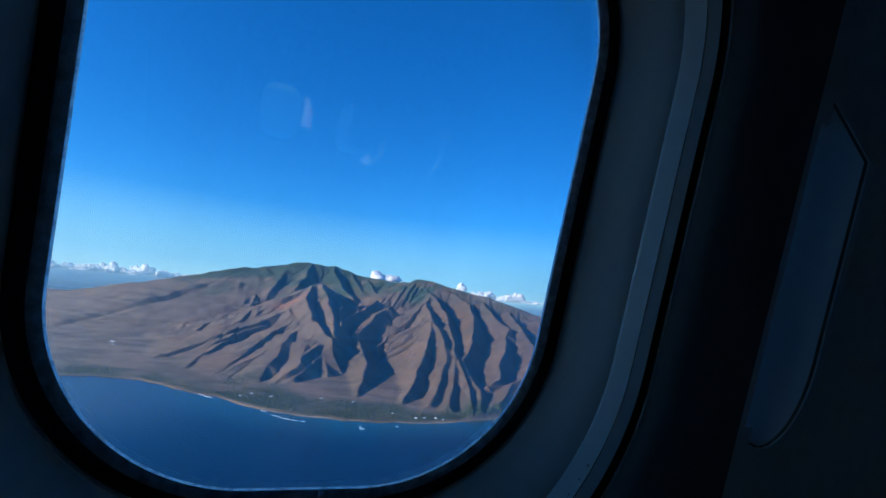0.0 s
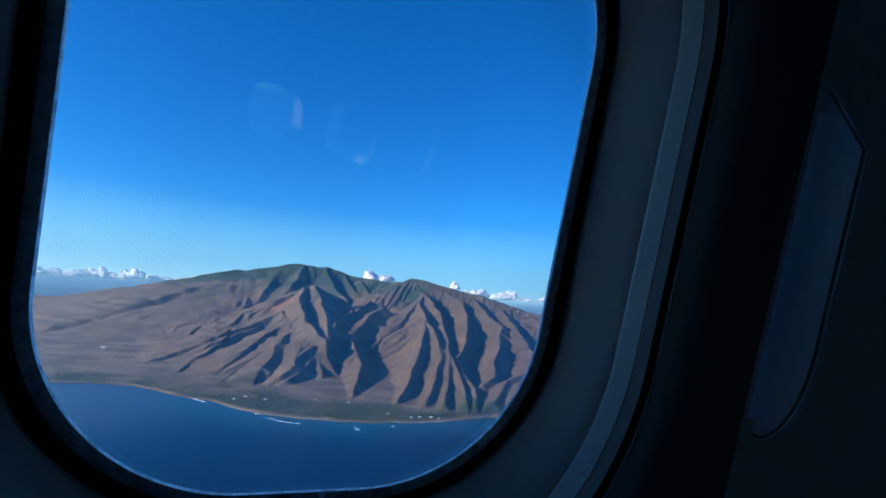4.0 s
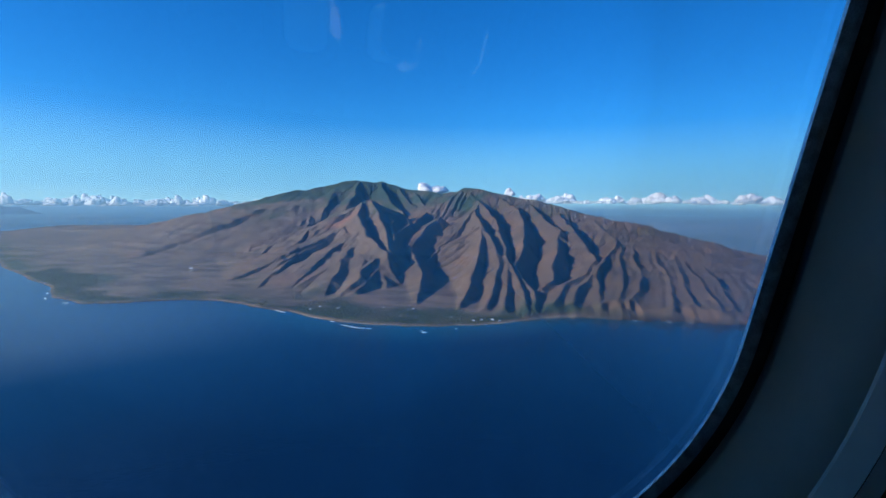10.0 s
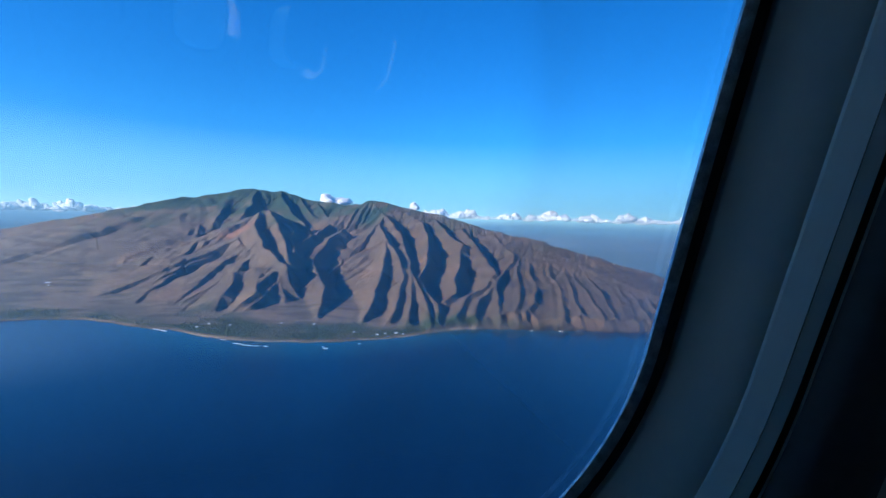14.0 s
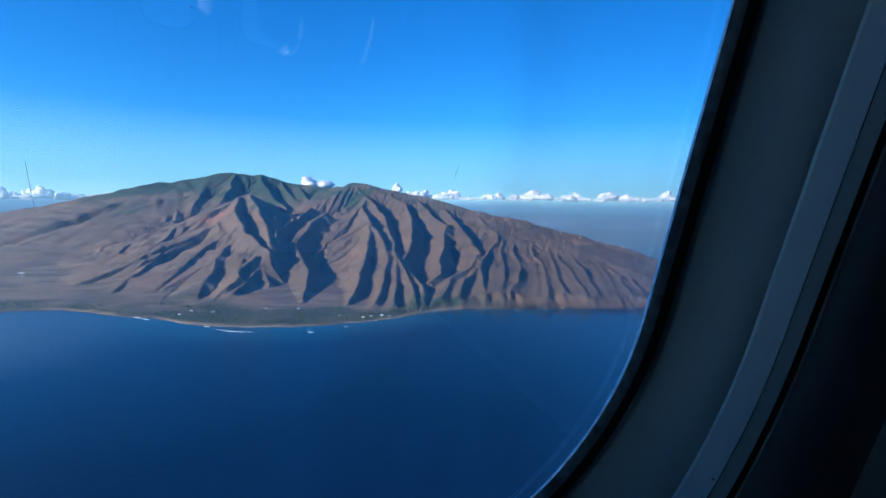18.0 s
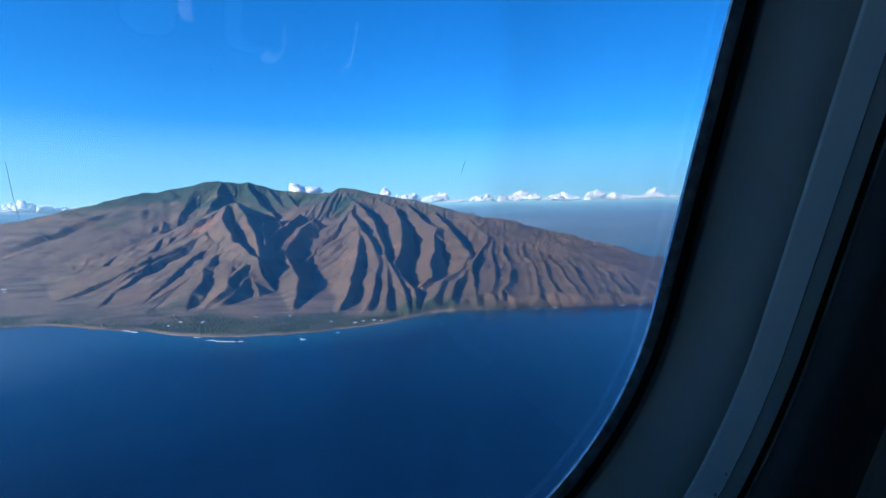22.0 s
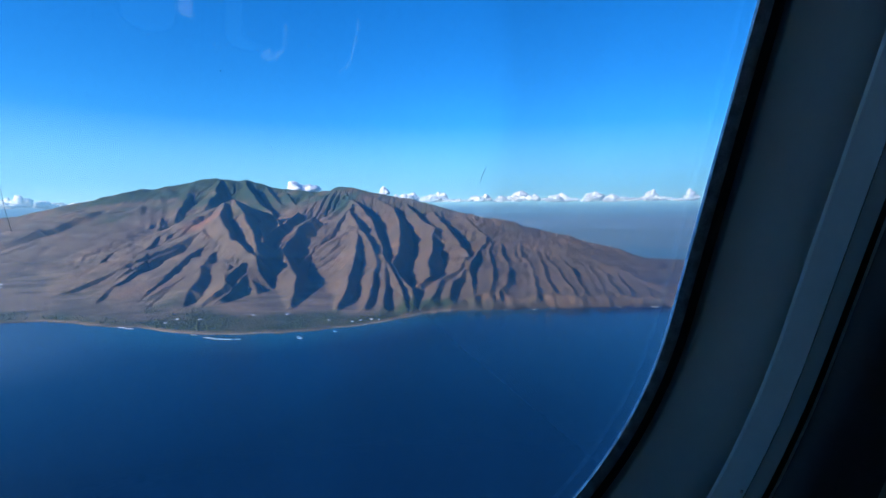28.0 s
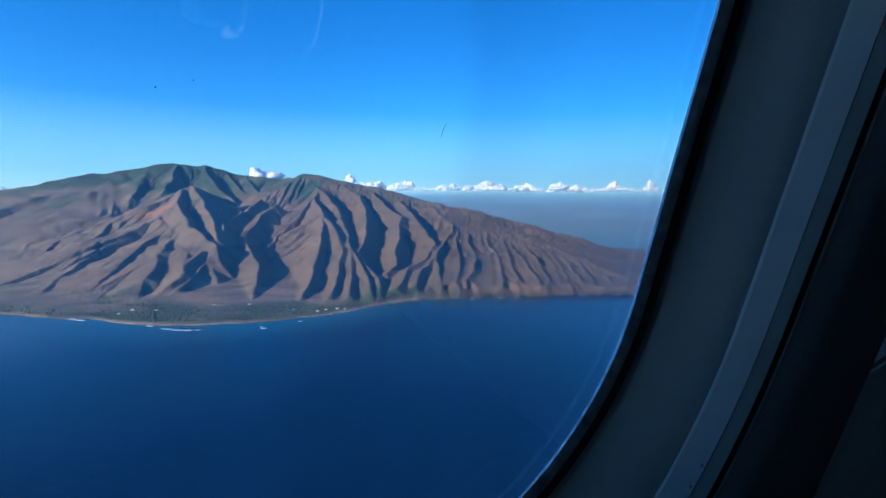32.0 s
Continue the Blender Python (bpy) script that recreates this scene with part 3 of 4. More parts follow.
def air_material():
    """See-through sheet, lit by the sky, that paints thin haze over the island."""
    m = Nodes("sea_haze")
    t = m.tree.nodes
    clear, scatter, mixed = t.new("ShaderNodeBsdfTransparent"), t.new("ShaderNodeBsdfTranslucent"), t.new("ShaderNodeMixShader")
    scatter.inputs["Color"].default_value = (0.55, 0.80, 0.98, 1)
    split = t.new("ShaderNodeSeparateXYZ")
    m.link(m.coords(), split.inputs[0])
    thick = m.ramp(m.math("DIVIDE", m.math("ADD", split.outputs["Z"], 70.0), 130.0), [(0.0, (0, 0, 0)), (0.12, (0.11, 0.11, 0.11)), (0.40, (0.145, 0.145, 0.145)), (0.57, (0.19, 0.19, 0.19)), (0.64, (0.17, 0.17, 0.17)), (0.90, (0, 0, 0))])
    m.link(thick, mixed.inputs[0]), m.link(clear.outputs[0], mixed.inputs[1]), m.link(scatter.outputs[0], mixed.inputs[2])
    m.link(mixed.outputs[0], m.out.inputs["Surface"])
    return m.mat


# curved sheet added before the coast to lift the island's dark slopes
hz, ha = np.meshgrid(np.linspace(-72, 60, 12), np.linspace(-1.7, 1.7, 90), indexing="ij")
tagged(new("sea_haze", grid_mesh("sea_haze", 234 * np.sin(ha), 234 * np.cos(ha), hz, air_material(), {})), "see-through blue sheet painted as thin haze before the island", "haze", kind="structure")

# ---- the cabin: u along the fuselage, v up, w outwards ----
CABIN = pose(0, 0, 0, 0, 0, 27.56) @ pose(0, 0, 0, 11.66, 0, 0) @ pose(0, 0, 0, 0, 2.37, 0)
PITCH = 0.54


def outline(a, b, r, n=24):
    """A rounded rectangle of half sizes a and b, as points (u, v), anticlockwise."""
    r = min(r, a, b)
    pts = []
    for k, (cx, cy) in enumerate(((a - r, b - r), (r - a, b - r), (r - a, r - b), (a - r, r - b))):
        for i in range(n + 1):
            t = (k + i / n) * math.pi / 2
            pts.append((cx + r * math.cos(t), cy + r * math.sin(t)))
        # a few points on the straight side that follows
        nx, ny = [(r - a, b), (-a, r - b), (a - r, -b), (a, b - r)][k]
        lx, ly = pts[-1]
        for i in range(1, 6):
            pts.append((lx + (nx - lx) * i / 6, ly + (ny - ly) * i / 6))
    return pts


def loft(name, rings, material, close=False, creased=False):
    """Skin through outlines given as (points, w), with a crease at each outline if wanted."""
    if creased:
        pairs = [r for k in range(len(rings) - 1) for r in (rings[k], rings[k + 1])]
        n = len(rings[0][0])
        verts = [(u, w, v) for pts, w in pairs for u, v in pts]
        return mesh(name, verts, [(a + i, a + (i + 1) % n, a + n + (i + 1) % n, a + n + i) for a in range(0, len(verts), 2 * n) for i in range(n)], material)
    n = len(rings[0][0])
    verts = [(u, w, v) for pts, w in rings for u, v in pts]
    faces = []
    for k in range(len(rings) - (0 if close else 1)):
        a, b = k * n, ((k + 1) % len(rings)) * n
        faces += [(a + i, a + (i + 1) % n, b + (i + 1) % n, b + i) for i in range(n)]
    return mesh(name, verts, faces, material)


def rect(hu, v0, v1, like):
    """The point of a rectangle's edge in the direction of each point of an outline."""
    out = []
    for u, v in like:
        k = min(hu / abs(u) if abs(u) > 1e-9 else 1e9, (v1 / v) if v > 1e-9 else ((v0 / v) if v < -1e-9 else 1e9))
        out.append((u * k, v * k))
    return out


GA, GB, GR = 0.135, 0.1914, 0.1029


def glass_plate(name, a, b, r, w0, w1, material):
    o = outline(a, b, r)
    n = len(o)
    verts = [(u, w0, v) for u, v in o] + [(u, w1, v) for u, v in o]
    faces = [tuple(range(n)), tuple(reversed(range(n, 2 * n)))] + [(i, i + n, (i + 1) % n + n, (i + 1) % n) for i in range(n)]
    return mesh(name, verts, faces, material, smooth=False)


def ball(name, radius, material, squash=1.0):
    bm = bmesh.new()
    bmesh.ops.create_icosphere(bm, subdivisions=2, radius=radius)
    bmesh.ops.scale(bm, vec=(1, squash, 1), verts=bm.verts)
    me = bpy.data.meshes.new(name)
    bm.to_mesh(me)
    bm.free()
    me.materials.append(material)
    me.polygons.foreach_set("use_smooth", [True] * len(me.polygons))
    return me


def o_(d, r=None):
    return outline(GA + d, GB + d, (GR + d) if r is None else r)


def cabin_window():
    base = tagged(new("aircraft_window"), "oval aircraft cabin window with black rubber gasket and grey reveal", "window", "cabin windows")
    base.matrix_world = CABIN
    pane = part("pane", glass_plate("pane", GA + 0.004, GB + 0.004, GR + 0.004, 0.0, 0.003, PANE), base, "dusty scratched acrylic pane")
    pane.visible_shadow = False
    part("pane_rim", loft("pane_rim", [(o_(0.0006), -0.0003), (o_(0.0020), -0.0010), (o_(0.0042), -0.0019), (o_(0.0064), -0.0022)], RIM), base, "scuffed pale acrylic edge")
    part("pane_bevel", loft("pane_bevel", [(o_(-0.0007), -0.0002), (o_(-0.0003), -0.0005), (o_(0.0003), -0.0006), (o_(0.0007), -0.0004)], BEVEL), base, "bright scuffed bevel of the pane")
    part("gasket", loft("gasket", [(o_(0.0060), -0.0018), (o_(0.0070), -0.0026), (o_(0.0110), -0.0026), (o_(0.0150), -0.0014), (o_(0.0166), -0.0002)], RUBBER), base, "black rubber gasket")
    lip, line, step, edge = outline(0.1825, 0.2680, 0.1780), outline(0.1902, 0.2772, 0.1857), outline(0.1982, 0.2872, 0.1936), outline(0.2045, 0.2950, 0.1998)
    part("reveal", loft("reveal", [(o_(0.0164), -0.0002), (o_(0.0167), -0.0024), (o_(0.0174), -0.0032), (outline(0.1585, 0.2185, 0.1320), -0.0058), (outline(0.1700, 0.2400, 0.1550), -0.0138), (outline(0.1795, 0.2625, 0.1745), -0.0204), (lip, -0.0215)], REVEAL), base, "smooth grey plastic reveal")
    part("trim", loft("trim", [(lip, -0.0215), (outline(0.1829, 0.2685, 0.1784), -0.0226), (line, -0.0305)], TRIM, creased=True), base, "pale plastic trim strip")
    slit, slit_low = outline(0.1908, 0.2779, 0.1863), outline(0.1905, 0.2775, 0.1860)
    part("seam", loft("seam", [(line, -0.0305), (slit_low, -0.0290), (slit, -0.0306)], GROOVE, creased=True), base, "thin dark seam")
    part("outer_trim", loft("outer_trim", [(slit, -0.0306), (outline(0.1976, 0.2864, 0.1930), -0.0342), (step, -0.0336)], TRIM, creased=True), base, "pale plastic outer trim strip")
    part("groove", loft("groove", [(step, -0.0336), (outline(0.1988, 0.2880, 0.1942), -0.0270), (outline(0.2036, 0.2940, 0.1990), -0.0290), (outline(0.2040, 0.2944, 0.1994), -0.0346)], GROOVE, creased=True), base, "dark dusty groove")
    part("panel_lip", loft("panel_lip", [(outline(0.2040, 0.2944, 0.1994), -0.0346), (outline(0.2043, 0.2948, 0.1996), -0.0352), (outline(0.2050, 0.2956, 0.2003), -0.0354)], TRIM), base, "bright moulded edge of the side panel")
    part("breather", ball("breather", 0.0018, RIM, 1.4), base, "small breather nub").location = (0.0098, -0.0025, -GB - 0.002)
    for u, v in ((0.1731, -0.1600), (0.1687, -0.1695), (0.1632, -0.1796), (0.1574, -0.1890), (0.1511, -0.1975)):
        part("rivet", ball("rivet", 0.0009, STEEL, 0.6), base, "small bright rivet").location = (u, -0.0302, v)
    return base


def window_panel(material):
    lip, edge = outline(0.2050, 0.2956, 0.2003), PITCH / 2 - 0.001
    rings = [(lip, -0.0354), (outline(0.2064, 0.2975, 0.2016), -0.0372), (outline(0.2100, 0.3025, 0.2048), -0.0405), (outline(0.2170, 0.3120, 0.2110), -0.0442), (outline(0.2270, 0.3265, 0.2190), -0.0474),
             (outline(0.2400, 0.3450, 0.2300), -0.0497), (rect(edge, -0.62, 0.62, lip), -0.0540), (rect(edge, -0.62, 0.62, lip), -0.0350)]
    return loft("cabin_panel", rings, material)


def shade_plate(base, material, label):
    part("window_shade", glass_plate("window_shade", GA + 0.010, GB + 0.010, GR + 0.010, -0.0085, -0.0070, material), base, label)


first = cabin_window()
# near row in the shade-coloured copy, row across pale to bounce light
shaded_panel_me, pale_me = window_panel(SHADED_PANEL), window_panel(LINING)
for k in (-1, -2, -3, -4):
    copy_thing(first, CABIN @ pose(k * PITCH, 0, 0))
ACROSS = CABIN @ pose(-1.20, -3.3, 0.5, 0, 0, 180) @ pose(0, 0, 0, 23.1, 0, 0)
half = copy_thing(first, ACROSS @ pose(-3 * PITCH, 0, 0))
shut = copy_thing(first, ACROSS)
shade_plate(half, LINING, "pale window shade, half lowered")
half.children[-1].location = (-0.10, 0, 0.05)
tagged(half, "oval aircraft cabin window with a half lowered pale shade")
copy_thing(first, ACROSS @ pose(-2 * PITCH, 0, 0))
shade_plate(shut, LINING, "pale window shade, drawn shut")
tagged(shut, "oval aircraft cabin window with its pale shade shut")
for k in (2, 1, -1, -4, -5):
    copy_thing(shut, ACROSS @ pose(k * PITCH, 0, 0))
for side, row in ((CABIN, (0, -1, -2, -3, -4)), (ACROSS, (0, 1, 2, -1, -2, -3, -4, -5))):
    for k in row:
        wall = tagged(new("cabin_panel", shaded_panel_me if side is CABIN else pale_me), "moulded cabin side panel round a window, shade in the near row's grey", "wall panel", "cabin panels", "structure")
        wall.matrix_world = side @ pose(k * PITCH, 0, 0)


def slab(name, u0, u1, w0, w1, v0, v1, material, label, category):
    c = [(u, w, v) for u in (u0, u1) for w in (w0, w1) for v in (v0, v1)]
    me = mesh(name, c, [(0, 1, 3, 2), (4, 6, 7, 5), (0, 4, 5, 1), (2, 3, 7, 6), (0, 2, 6, 4), (1, 5, 7, 3)], material, False)
    ob = tagged(new(name, me), label, category, kind="structure")
    ob.matrix_world = CABIN
    return ob


U0, U1 = -4.5 * PITCH, 2.5 * PITCH
slab("wall_lower", U0, U1, -0.056, 0.03, -1.15, -0.62, LINING, "grey lower cabin side wall", "wall")
slab("wall_upper", U0, U1, -0.056, 0.03, 0.62, 1.25, LINING, "grey upper cabin side wall", "wall")
slab("floor", U0, U1, -3.60, -0.056, -1.20, -1.15, CARPET, "dark carpeted cabin floor", "floor")
slab("ceiling", U0, U1, -3.12, -0.056, 1.20, 1.25, LINING, "pale cabin ceiling", "ceiling")
# these four leave an unseen slit, added to let daylight onto the recess
slab("wall_between", 0.262, 0.312, -0.030, 0.03, -0.62, 0.62, LINING, "plain side wall before the added light slit", "wall")
slab("wall_over", 0.312, 0.325, -0.030, 0.03, 0.10, 0.62, LINING, "plain side wall above the added light slit", "wall")
slab("wall_under", 0.312, 0.325, -0.030, 0.03, -0.62, -0.13, LINING, "plain side wall below the added light slit", "wall")
slab("wall_ahead", 0.325, U1, -0.022, 0.03, -0.62, 0.62, LINING, "plain side wall beyond the added light slit", "wall")
slab("wall_front", U1, U1 + 0.03, -3.60, 0.03, -1.2, 1.25, LINING, "pale cabin bulkhead", "wall")
slab("wall_back", U0 - 0.03, U0, -3.60, 0.03, -1.2, 1.25, LINING, "pale cabin bulkhead", "wall")
slab("wall_opposite_lower", U0, U1, -3.60, -3.49, -1.15, -0.04, LINING, "pale lower wall across the cabin", "wall")
slab("wall_opposite_upper", U0, U1, -3.16, -3.00, 1.00, 1.25, LINING, "pale upper wall across the cabin", "wall")


# the far side of the next window's recess, lit through the unseen added slit
def recess_band(name, inset, width, material, label):
    rim = [(-0.0250 - 0.0362 * k / 10, 0.1270 - 0.0550 * k / 10) for k in range(11)] + [(-0.0612, 0.07 - 0.016 * k) for k in range(1, 9)]
    rim += [(-0.0612 + 0.0300 * (1 - math.cos(k * math.pi / 20)), -0.0700 - 0.0750 * math.sin(k * math.pi / 20)) for k in range(11)]
    rows = []
    for d in (inset, inset + width):
        rows.append([(min(w + d, -0.0222), max(min(v, 0.127 - 1.52 * (-0.025 - min(w + d, -0.0222))), -0.145 + d)) for w, v in rim])
    n = len(rim)
    verts = [(0.3200 + z, w, v) for z in (0.0, 0.006) for row in rows for w, v in row]
    faces = []
    for i in range(n - 1):
        faces += [(i, i + 1, n + i + 1, n + i), (2 * n + i, 3 * n + i, 3 * n + i + 1, 2 * n + i + 1), (i, 2 * n + i, 2 * n + i + 1, i + 1), (n + i, n + i + 1, 3 * n + i + 1, 3 * n + i)]
    part(name, mesh(name, verts, faces, material, False), recess, label)


recess = tagged(new("window_recess"), "narrow blue-lit side of the next window recess", "window recess")
recess.matrix_world = CABIN
recess_band("edge", 0.0, 0.0012, TRIM, "thin pale edge")
recess_band("seam", 0.0012, 0.0022, GROOVE, "dark groove")
recess_band("trim", 0.0034, 0.0060, TRIM, "pale trim strip")
recess_band("reveal", 0.0094, 0.0300, REVEAL, "smooth grey reveal")


# ---- clouds along the horizon ----
bm = bmesh.new()
bmesh.ops.create_icosphere(bm, subdivisions=4, radius=1.0)
BALL = np.array([v.co[:] for v in bm.verts])
BALL_FACES = [tuple(v.index for v in f.verts) for f in bm.faces]
bm.free()


def cloud(x, y, z, wide, tall, seed):
    """One heaped cumulus: the skin round many billows, with a flat base."""
    r = np.random.RandomState(seed)
    n = 34
    a = r.uniform(-1, 1, n)
    lift = r.uniform(0.1, 0.85, n) * (1 - 0.7 * a * a)
    depth = r.uniform(-0.6, 0.6, n)
    middle = np.stack([a * 0.8, depth * 0.8, lift], 1)
    size = r.uniform(0.11, 0.30, n) * (1 - 0.35 * np.abs(a))
    along = BALL @ middle.T
    gap = size ** 2 - ((middle ** 2).sum(1)[None, :] - along ** 2)
    out = np.where((gap > 0) & (along > 0), along + np.sqrt(np.maximum(gap, 0)), 0.0).max(1)
    out = np.maximum(out, 0.42)
    u, w = np.arctan2(BALL[:, 1], BALL[:, 0]) * 3, BALL[:, 2] * 5
    out = out * (1 + 0.10 * np.abs(fractal(u * 2 + seed, w * 2, seed, 3)) - 0.05)
    q = BALL * out[:, None] * np.array([wide * 0.5, wide * 0.3, tall])
    q[:, 2] = np.maximum(q[:, 2], -0.05 * tall)
    ob = tagged(new("cloud", mesh("cloud", q.tolist(), BALL_FACES, CLOUD)), "small white cumulus cloud low over the horizon", "cloud", "clouds on the horizon")
    ob.location = (x, y, z)
    return ob


rnd = random.Random(4)
for i in range(240):
    az = math.radians(-68 + i * 0.48 + rnd.uniform(-0.25, 0.25))
    far = rnd.uniform(3500, 4500)
    if az < -0.35:
        tall, wide = rnd.choice((35, 50, 65, 85)) * (0.75 + 0.25 * math.sin(i * 0.37)), rnd.uniform(80, 190)
    else:
        tall = rnd.choice((18, 30, 42, 62, 85)) * (0.5 + 0.5 * math.sin(i * 0.31) ** 2)
        wide = 40 + tall * rnd.uniform(1.2, 2.4)
    cloud(far * math.sin(az), far * math.cos(az), rnd.uniform(-8, 8) + (-8 if az < -0.35 else 38), wide, tall, 100 + i)
cloud(-1000, 4000, 120, 330, 100, 71)
cloud(-310, 4200, 105, 120, 70, 72)


# ---- wind turbines along the eastern ridge ----
def turbine():
    base = tagged(new("wind_turbine"), "slim white three-bladed wind turbine on a brown ridge", "wind turbine", "turbines along the ridge")
    def tube(name, sections):
        n, verts, faces = 8, [], []
        for r, z in sections:
            verts += [(r * math.cos(2 * math.pi * i / n), r * math.sin(2 * math.pi * i / n), z) for i in range(n)]
        for k in range(len(sections) - 1):
            faces += [(k * n + i, k * n + (i + 1) % n, (k + 1) * n + (i + 1) % n, (k + 1) * n + i) for i in range(n)]
        return mesh(name, verts, faces + [tuple(range(n)), tuple(reversed(range(len(verts) - n, len(verts))))], WHITE)
    part("tower", tube("tower", [(0.32, -1.0), (0.27, 3), (0.18, 7.0)]), base)
    nac = part("nacelle", tube("nacelle", [(0.3, -0.7), (0.42, -0.3), (0.42, 0.8), (0.28, 1.0)]), base)
    nac.matrix_local = pose(0, 0, 7.2, 90, 0, 0)
    part("hub", ball("hub", 0.38, WHITE), base).location = (0, -1.05, 7.2)
    blade = mesh("blade", [(-0.16, 0, 0.2), (0.16, 0.05, 0.2), (0.30, 0.06, 1.0), (-0.16, 0, 1.0), (0.06, 0.02, 4.2), (-0.06, 0, 4.2), (-0.1, -0.1, 0.2), (-0.1, -0.08, 1.0), (-0.03, -0.03, 4.2)],
                 [(0, 1, 2, 3), (3, 2, 4, 5), (6, 7, 2, 1), (7, 8, 4, 2), (0, 3, 7, 6), (3, 5, 8, 7)], WHITE)
    for k in range(3):
        part("blade", blade, base).matrix_local = pose(0, -1.15, 7.2) @ pose(0, 0, 0, 0, 25 + 120 * k, 0)
    return base


mill, spots_t = turbine(), [0, 0.03, 0.06, 0.09, 0.12, 0.17, 0.205, 0.235, 0.27, 0.31, 0.35, 0.385, 0.42, 0.47, 0.51, 0.57, 0.61, 0.71, 0.75, 0.80, 0.87, 0.91, 0.98]
for k, t in enumerate(spots_t):
    x, y = np.interp(t, [0, 0.3, 0.6, 1.0], [-36, 50, 140, 240]), np.interp(t, [0, 0.3, 0.6, 1.0], [690, 648, 604, 552])
    at = pose(x, y, ground_at(x, y), 0, 0, 20) @ Matrix.Scale(0.8, 4)
    if k:
        copy_thing(mill, at)
    else:
        mill.matrix_world = at


# ---- houses, trees and surf along the shore ----
def house(x, y, size, turn, tone):
    base = tagged(new("house"), "small pale house with a low gable roof", "house", "houses on the coastal plain")
    a, b, h, r = size, size * 0.65, size * 0.35, size * 0.62
    part("wall", mesh("wall", [(-a, -b, -1), (a, -b, -1), (a, b, -1), (-a, b, -1), (-a, -b, h), (a, -b, h), (a, b, h), (-a, b, h)],
                      [(0, 1, 5, 4), (1, 2, 6, 5), (2, 3, 7, 6), (3, 0, 4, 7), (4, 5, 6, 7)], WHITE, False), base)
    e = 1.12
    part("roof", mesh("roof", [(-a * e, -b * e, h), (a * e, -b * e, h), (a * e, b * e, h), (-a * e, b * e, h), (-a * e, 0, r), (a * e, 0, r)],
                      [(0, 1, 5, 4), (2, 3, 4, 5), (1, 2, 5), (3, 0, 4), (3, 2, 1, 0)], tone, False), base)
    base.matrix_world = pose(x, y, ground_at(x, y) + 0.1, 0, 0, turn)


for x, y, size, turn in ((-378, 429, 1.6, 20), (-368, 418, 0.9, -30), (-163, 312, 0.9, 12), (-147, 309, 1.0, 70), (-167, 304, 0.7, 5), (-92, 318, 0.9, 30), (-115, 318, 0.7, 10),
                         (-61, 305, 0.7, 80), (-45, 302, 0.9, 15), (-40, 305, 0.8, 40), (-33, 308, 1.0, 5), (-28, 308, 0.7, 60)):
    house(x, y, size, turn, ROOF)

rnd = random.Random(11)
verts, faces, count = [], [], 0
while count < 3600:
    x = rnd.uniform(-560, 50)
    y = coast_at(x) + rnd.uniform(3, 46) ** 1.0
    i, j = int(np.clip(np.searchsorted(gx, x), 1, NX - 1)), int(np.clip(np.searchsorted(gy, y), 1, NY - 1))
    if strand[j, i] < rnd.uniform(0.25, 0.95):
        continue
    r, z = rnd.uniform(0.3, 0.8), ground_at(x, y)
    k = len(verts)
    for n in range(5):
        q = rnd.uniform(0.75, 1.2) * r
        verts.append((x + q * math.cos(n * 1.257), y + q * math.sin(n * 1.257), z + rnd.uniform(0.1, 0.6) * r))
    verts += [(x + rnd.uniform(-0.3, 0.3), y + rnd.uniform(-0.3, 0.3), z + r * rnd.uniform(1.0, 1.5)), (x, y, z - 0.4)]
    faces += [(k + n, k + (n + 1) % 5, k + 5) for n in range(5)] + [(k + (n + 1) % 5, k + n, k + 6) for n in range(5)]
    count += 1
tagged(new("coastal_trees", mesh("coastal_trees", verts, faces, LEAF)), "dark green scrub and trees along the shore", "trees", kind="stuff")


def surf(x, y, long, wide, turn, seed):
    """A thin ragged raft of foam."""
    rnd = random.Random(seed)
    n, verts = 22, []
    for z in (-0.2, 0.12):
        r2 = random.Random(seed)
        for i in range(n):
            a = 2 * math.pi * i / n
            q = r2.uniform(0.55, 1.15)
            verts.append((long * q * math.cos(a), wide * q * math.sin(a), z))
    faces = [tuple(range(n, 2 * n))] + [(i, (i + 1) % n, n + (i + 1) % n, n + i) for i in range(n)]
    ob = tagged(new("surf", mesh("surf", verts, faces, FOAM, False)), "ragged white surf breaking near the shore", "surf", "breaking surf")
    ob.matrix_world = pose(x, y, SEA_Z, 0, 0, turn)


SURF = ((-194, 302, 4.5, 0.8, -20), (-186, 298, 3.5, 0.6, -18), (-126, 274, 3.0, 0.4, -8), (-119, 271, 3.6, 0.5, -6), (-113, 270, 2.6, 0.5, 4), (-107, 270, 1.6, 0.4, 0),
        (-71, 270, 1.7, 0.7, 10), (-73, 273, 0.9, 0.4, 0), (-53, 283, 1.2, 0.35, 10), (-36, 299, 1.6, 0.5, 25), (-30, 304, 1.4, 0.4, 25), (18, 334, 3.0, 0.5, 25), (-138, 281, 2.4, 0.4, -10),
        (64, 335, 1.5, 0.6, 0), (86, 336, 2.2, 0.6, 5), (100, 338, 2.0, 0.6, 5), (115, 340, 1.6, 0.8, 8), (128, 341, 3.2, 0.5, 4), (139, 341, 2.5, 0.5, 2),
        (154, 340, 2.2, 0.6, 0), (168, 340, 2.0, 0.6, 5), (181, 339, 2.6, 0.6, -5), (196, 339, 2.6, 0.6, 0), (212, 339, 2.6, 0.6, 4), (230, 339, 2.8, 0.6, 0), (252, 339, 3.0, 0.6, 5),
        (-398, 292, 4.0, 0.7, -30), (-420, 310, 3.5, 0.7, -45), (-366, 283, 3.0, 0.5, 0), (-470, 345, 3.0, 0.6, -35))
for k, row in enumerate(SURF):
    surf(*row, 300 + k)

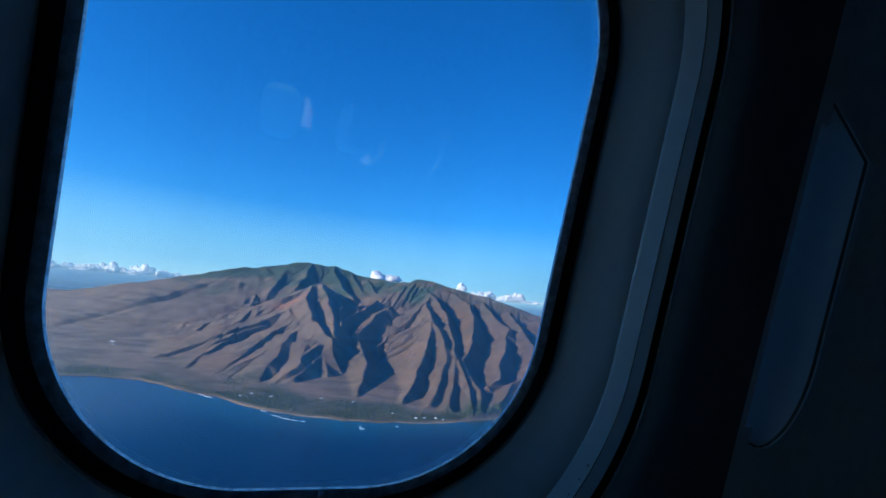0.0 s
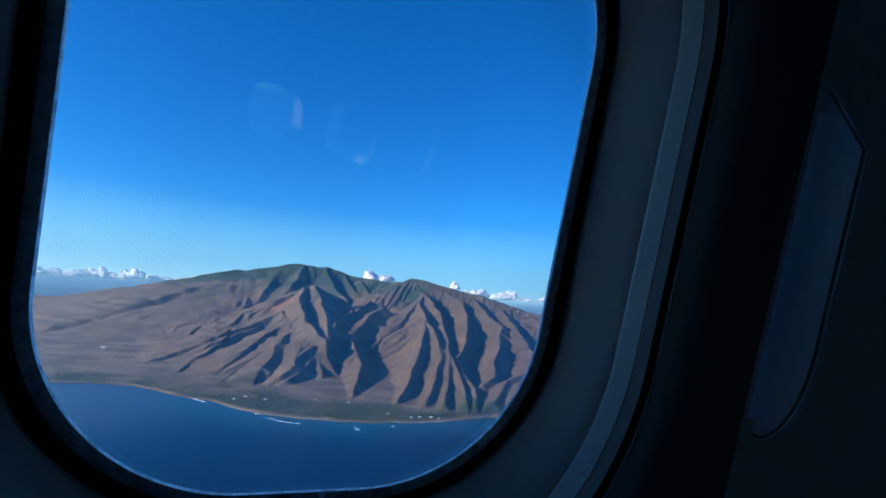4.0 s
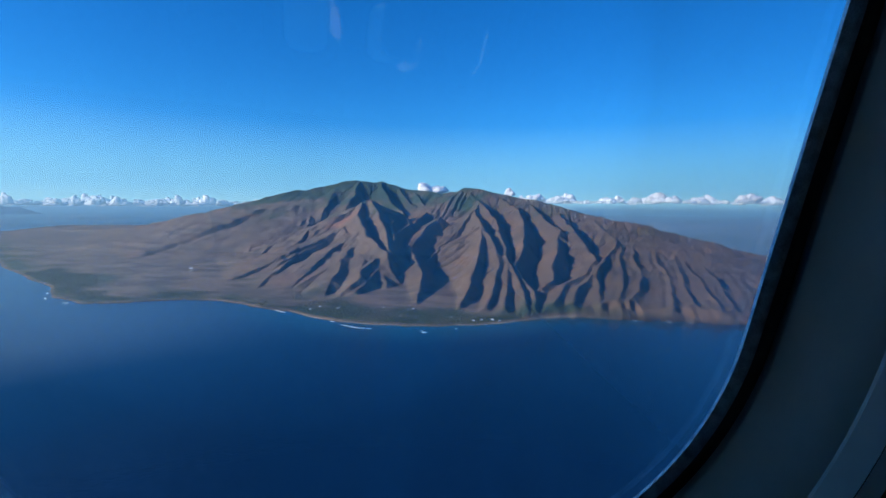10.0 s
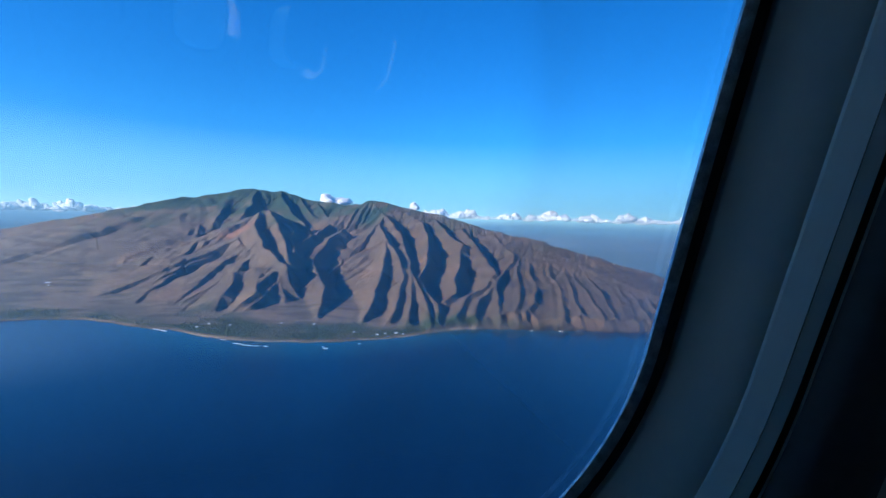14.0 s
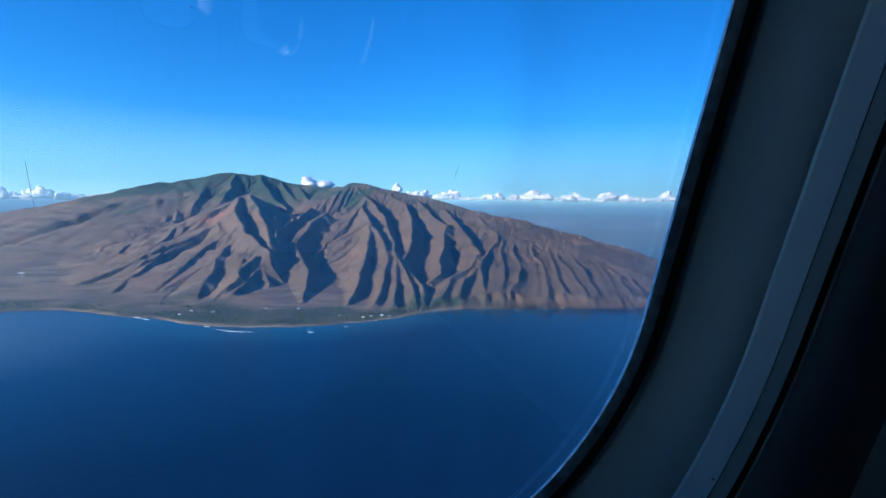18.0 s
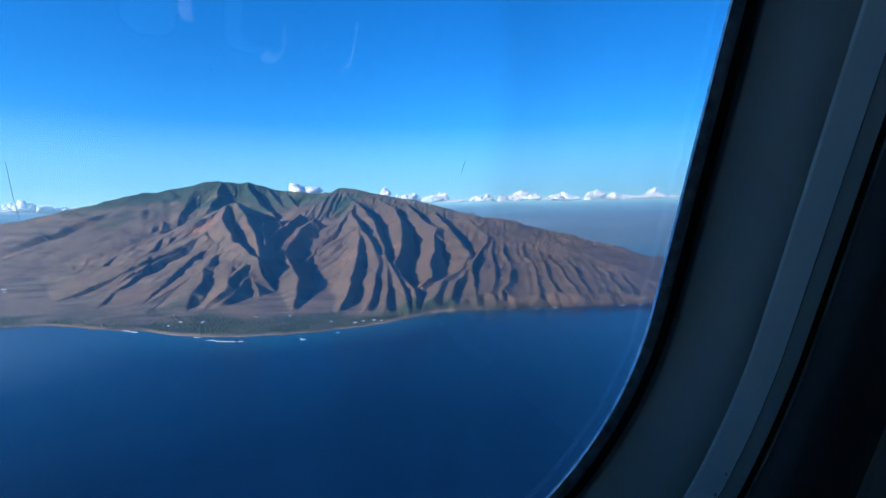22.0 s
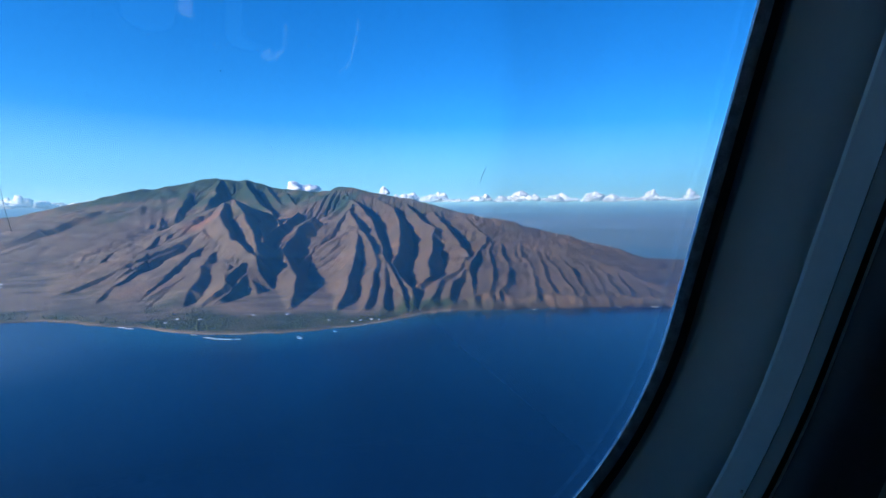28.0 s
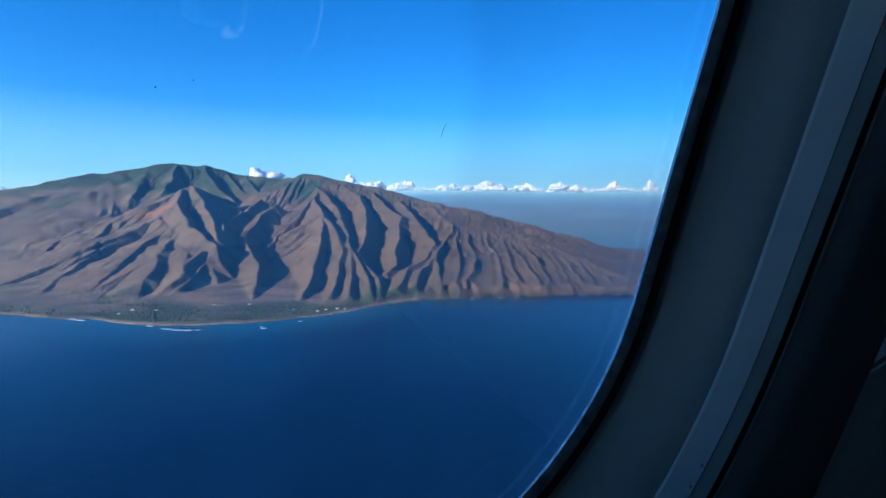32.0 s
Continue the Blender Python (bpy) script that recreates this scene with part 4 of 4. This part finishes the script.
# a far island beyond the sea, low on the horizon, in the haze-coloured grey
fx, fy = np.meshgrid(np.linspace(-1, 1, 60), np.linspace(-1, 1, 12))
fz = SEA_Z - 6 + 95 * np.clip(1 - fx ** 2, 0, 1) ** 1.3 * np.clip(1 - fy ** 2, 0, 1) * (0.8 + 0.35 * fractal(fx * 3, fy * 2, 77, 3))
far_isle = tagged(new("far_island", grid_mesh("far_island", fx * 420, fy * 90, fz, HAZED_LAND, {})), "faint island far across the sea, haze painted into its grey", "island", kind="structure")
far_isle.matrix_world = pose(-3960, 2450, 0, 0, 0, 58)

# ---- scratches and specks on the pane ----
def hair(points, thick):
    """A hair-thin scratch through points (u, v) on the pane's inner face."""
    verts, faces = [], []
    for k, (u, v) in enumerate(points):
        a = points[max(k - 1, 0)]
        b = points[min(k + 1, len(points) - 1)]
        du, dv = b[0] - a[0], b[1] - a[1]
        n = math.hypot(du, dv) or 1
        w = 0.5 * thick * (1 if 0 < k < len(points) - 1 else 0.3)
        verts += [(u - dv / n * w, -0.0006, v + du / n * w), (u + dv / n * w, -0.0006, v - du / n * w), (u, -0.0008, v)]
    for k in range(len(points) - 1):
        a, b = k * 3, k * 3 + 3
        faces += [(a, a + 2, b + 2, b), (a + 2, a + 1, b + 1, b + 2), (a, b, b + 1, a + 1)]
    return mesh("scratch", verts, faces, DIRT, False)


DIRT = worn("pane_dirt", (0.22, 0.24, 0.27), 0.8, 300, 0.2, 0.0)
pane = [c for c in first.children if c.name.startswith("pane") and not c.name.startswith("pane_rim")][0]
for pts, thick in (([(0.0296, -0.0378), (0.0299, -0.0358), (0.0306, -0.0340)], 0.00004), ([(-0.0651, -0.0420), (-0.0646, -0.0480), (-0.0640, -0.0523)], 0.00004)):
    part("scratch", hair(pts, thick), pane)
rnd = random.Random(9)
speck = ball("speck", 0.00013, DIRT, 0.4)
for u, v in [(-0.0249, -0.0419), (-0.0290, -0.0364), (-0.0377, -0.0057), (-0.0768, 0.0077), (-0.0376, -0.0082), (-0.0824, 0.0062), (0.0776, -0.0272), (0.0781, -0.0387), (0.0819, -0.0492), (-0.1089, -0.0616)] + \
            [(rnd.gauss(0.088, 0.012), rnd.gauss(-0.040, 0.012)) for _ in range(16)] + [(rnd.uniform(-0.12, 0.11), rnd.uniform(-0.09, 0.05)) for _ in range(16)]:
    part("speck", speck, pane).location = (u, -0.0004, v)
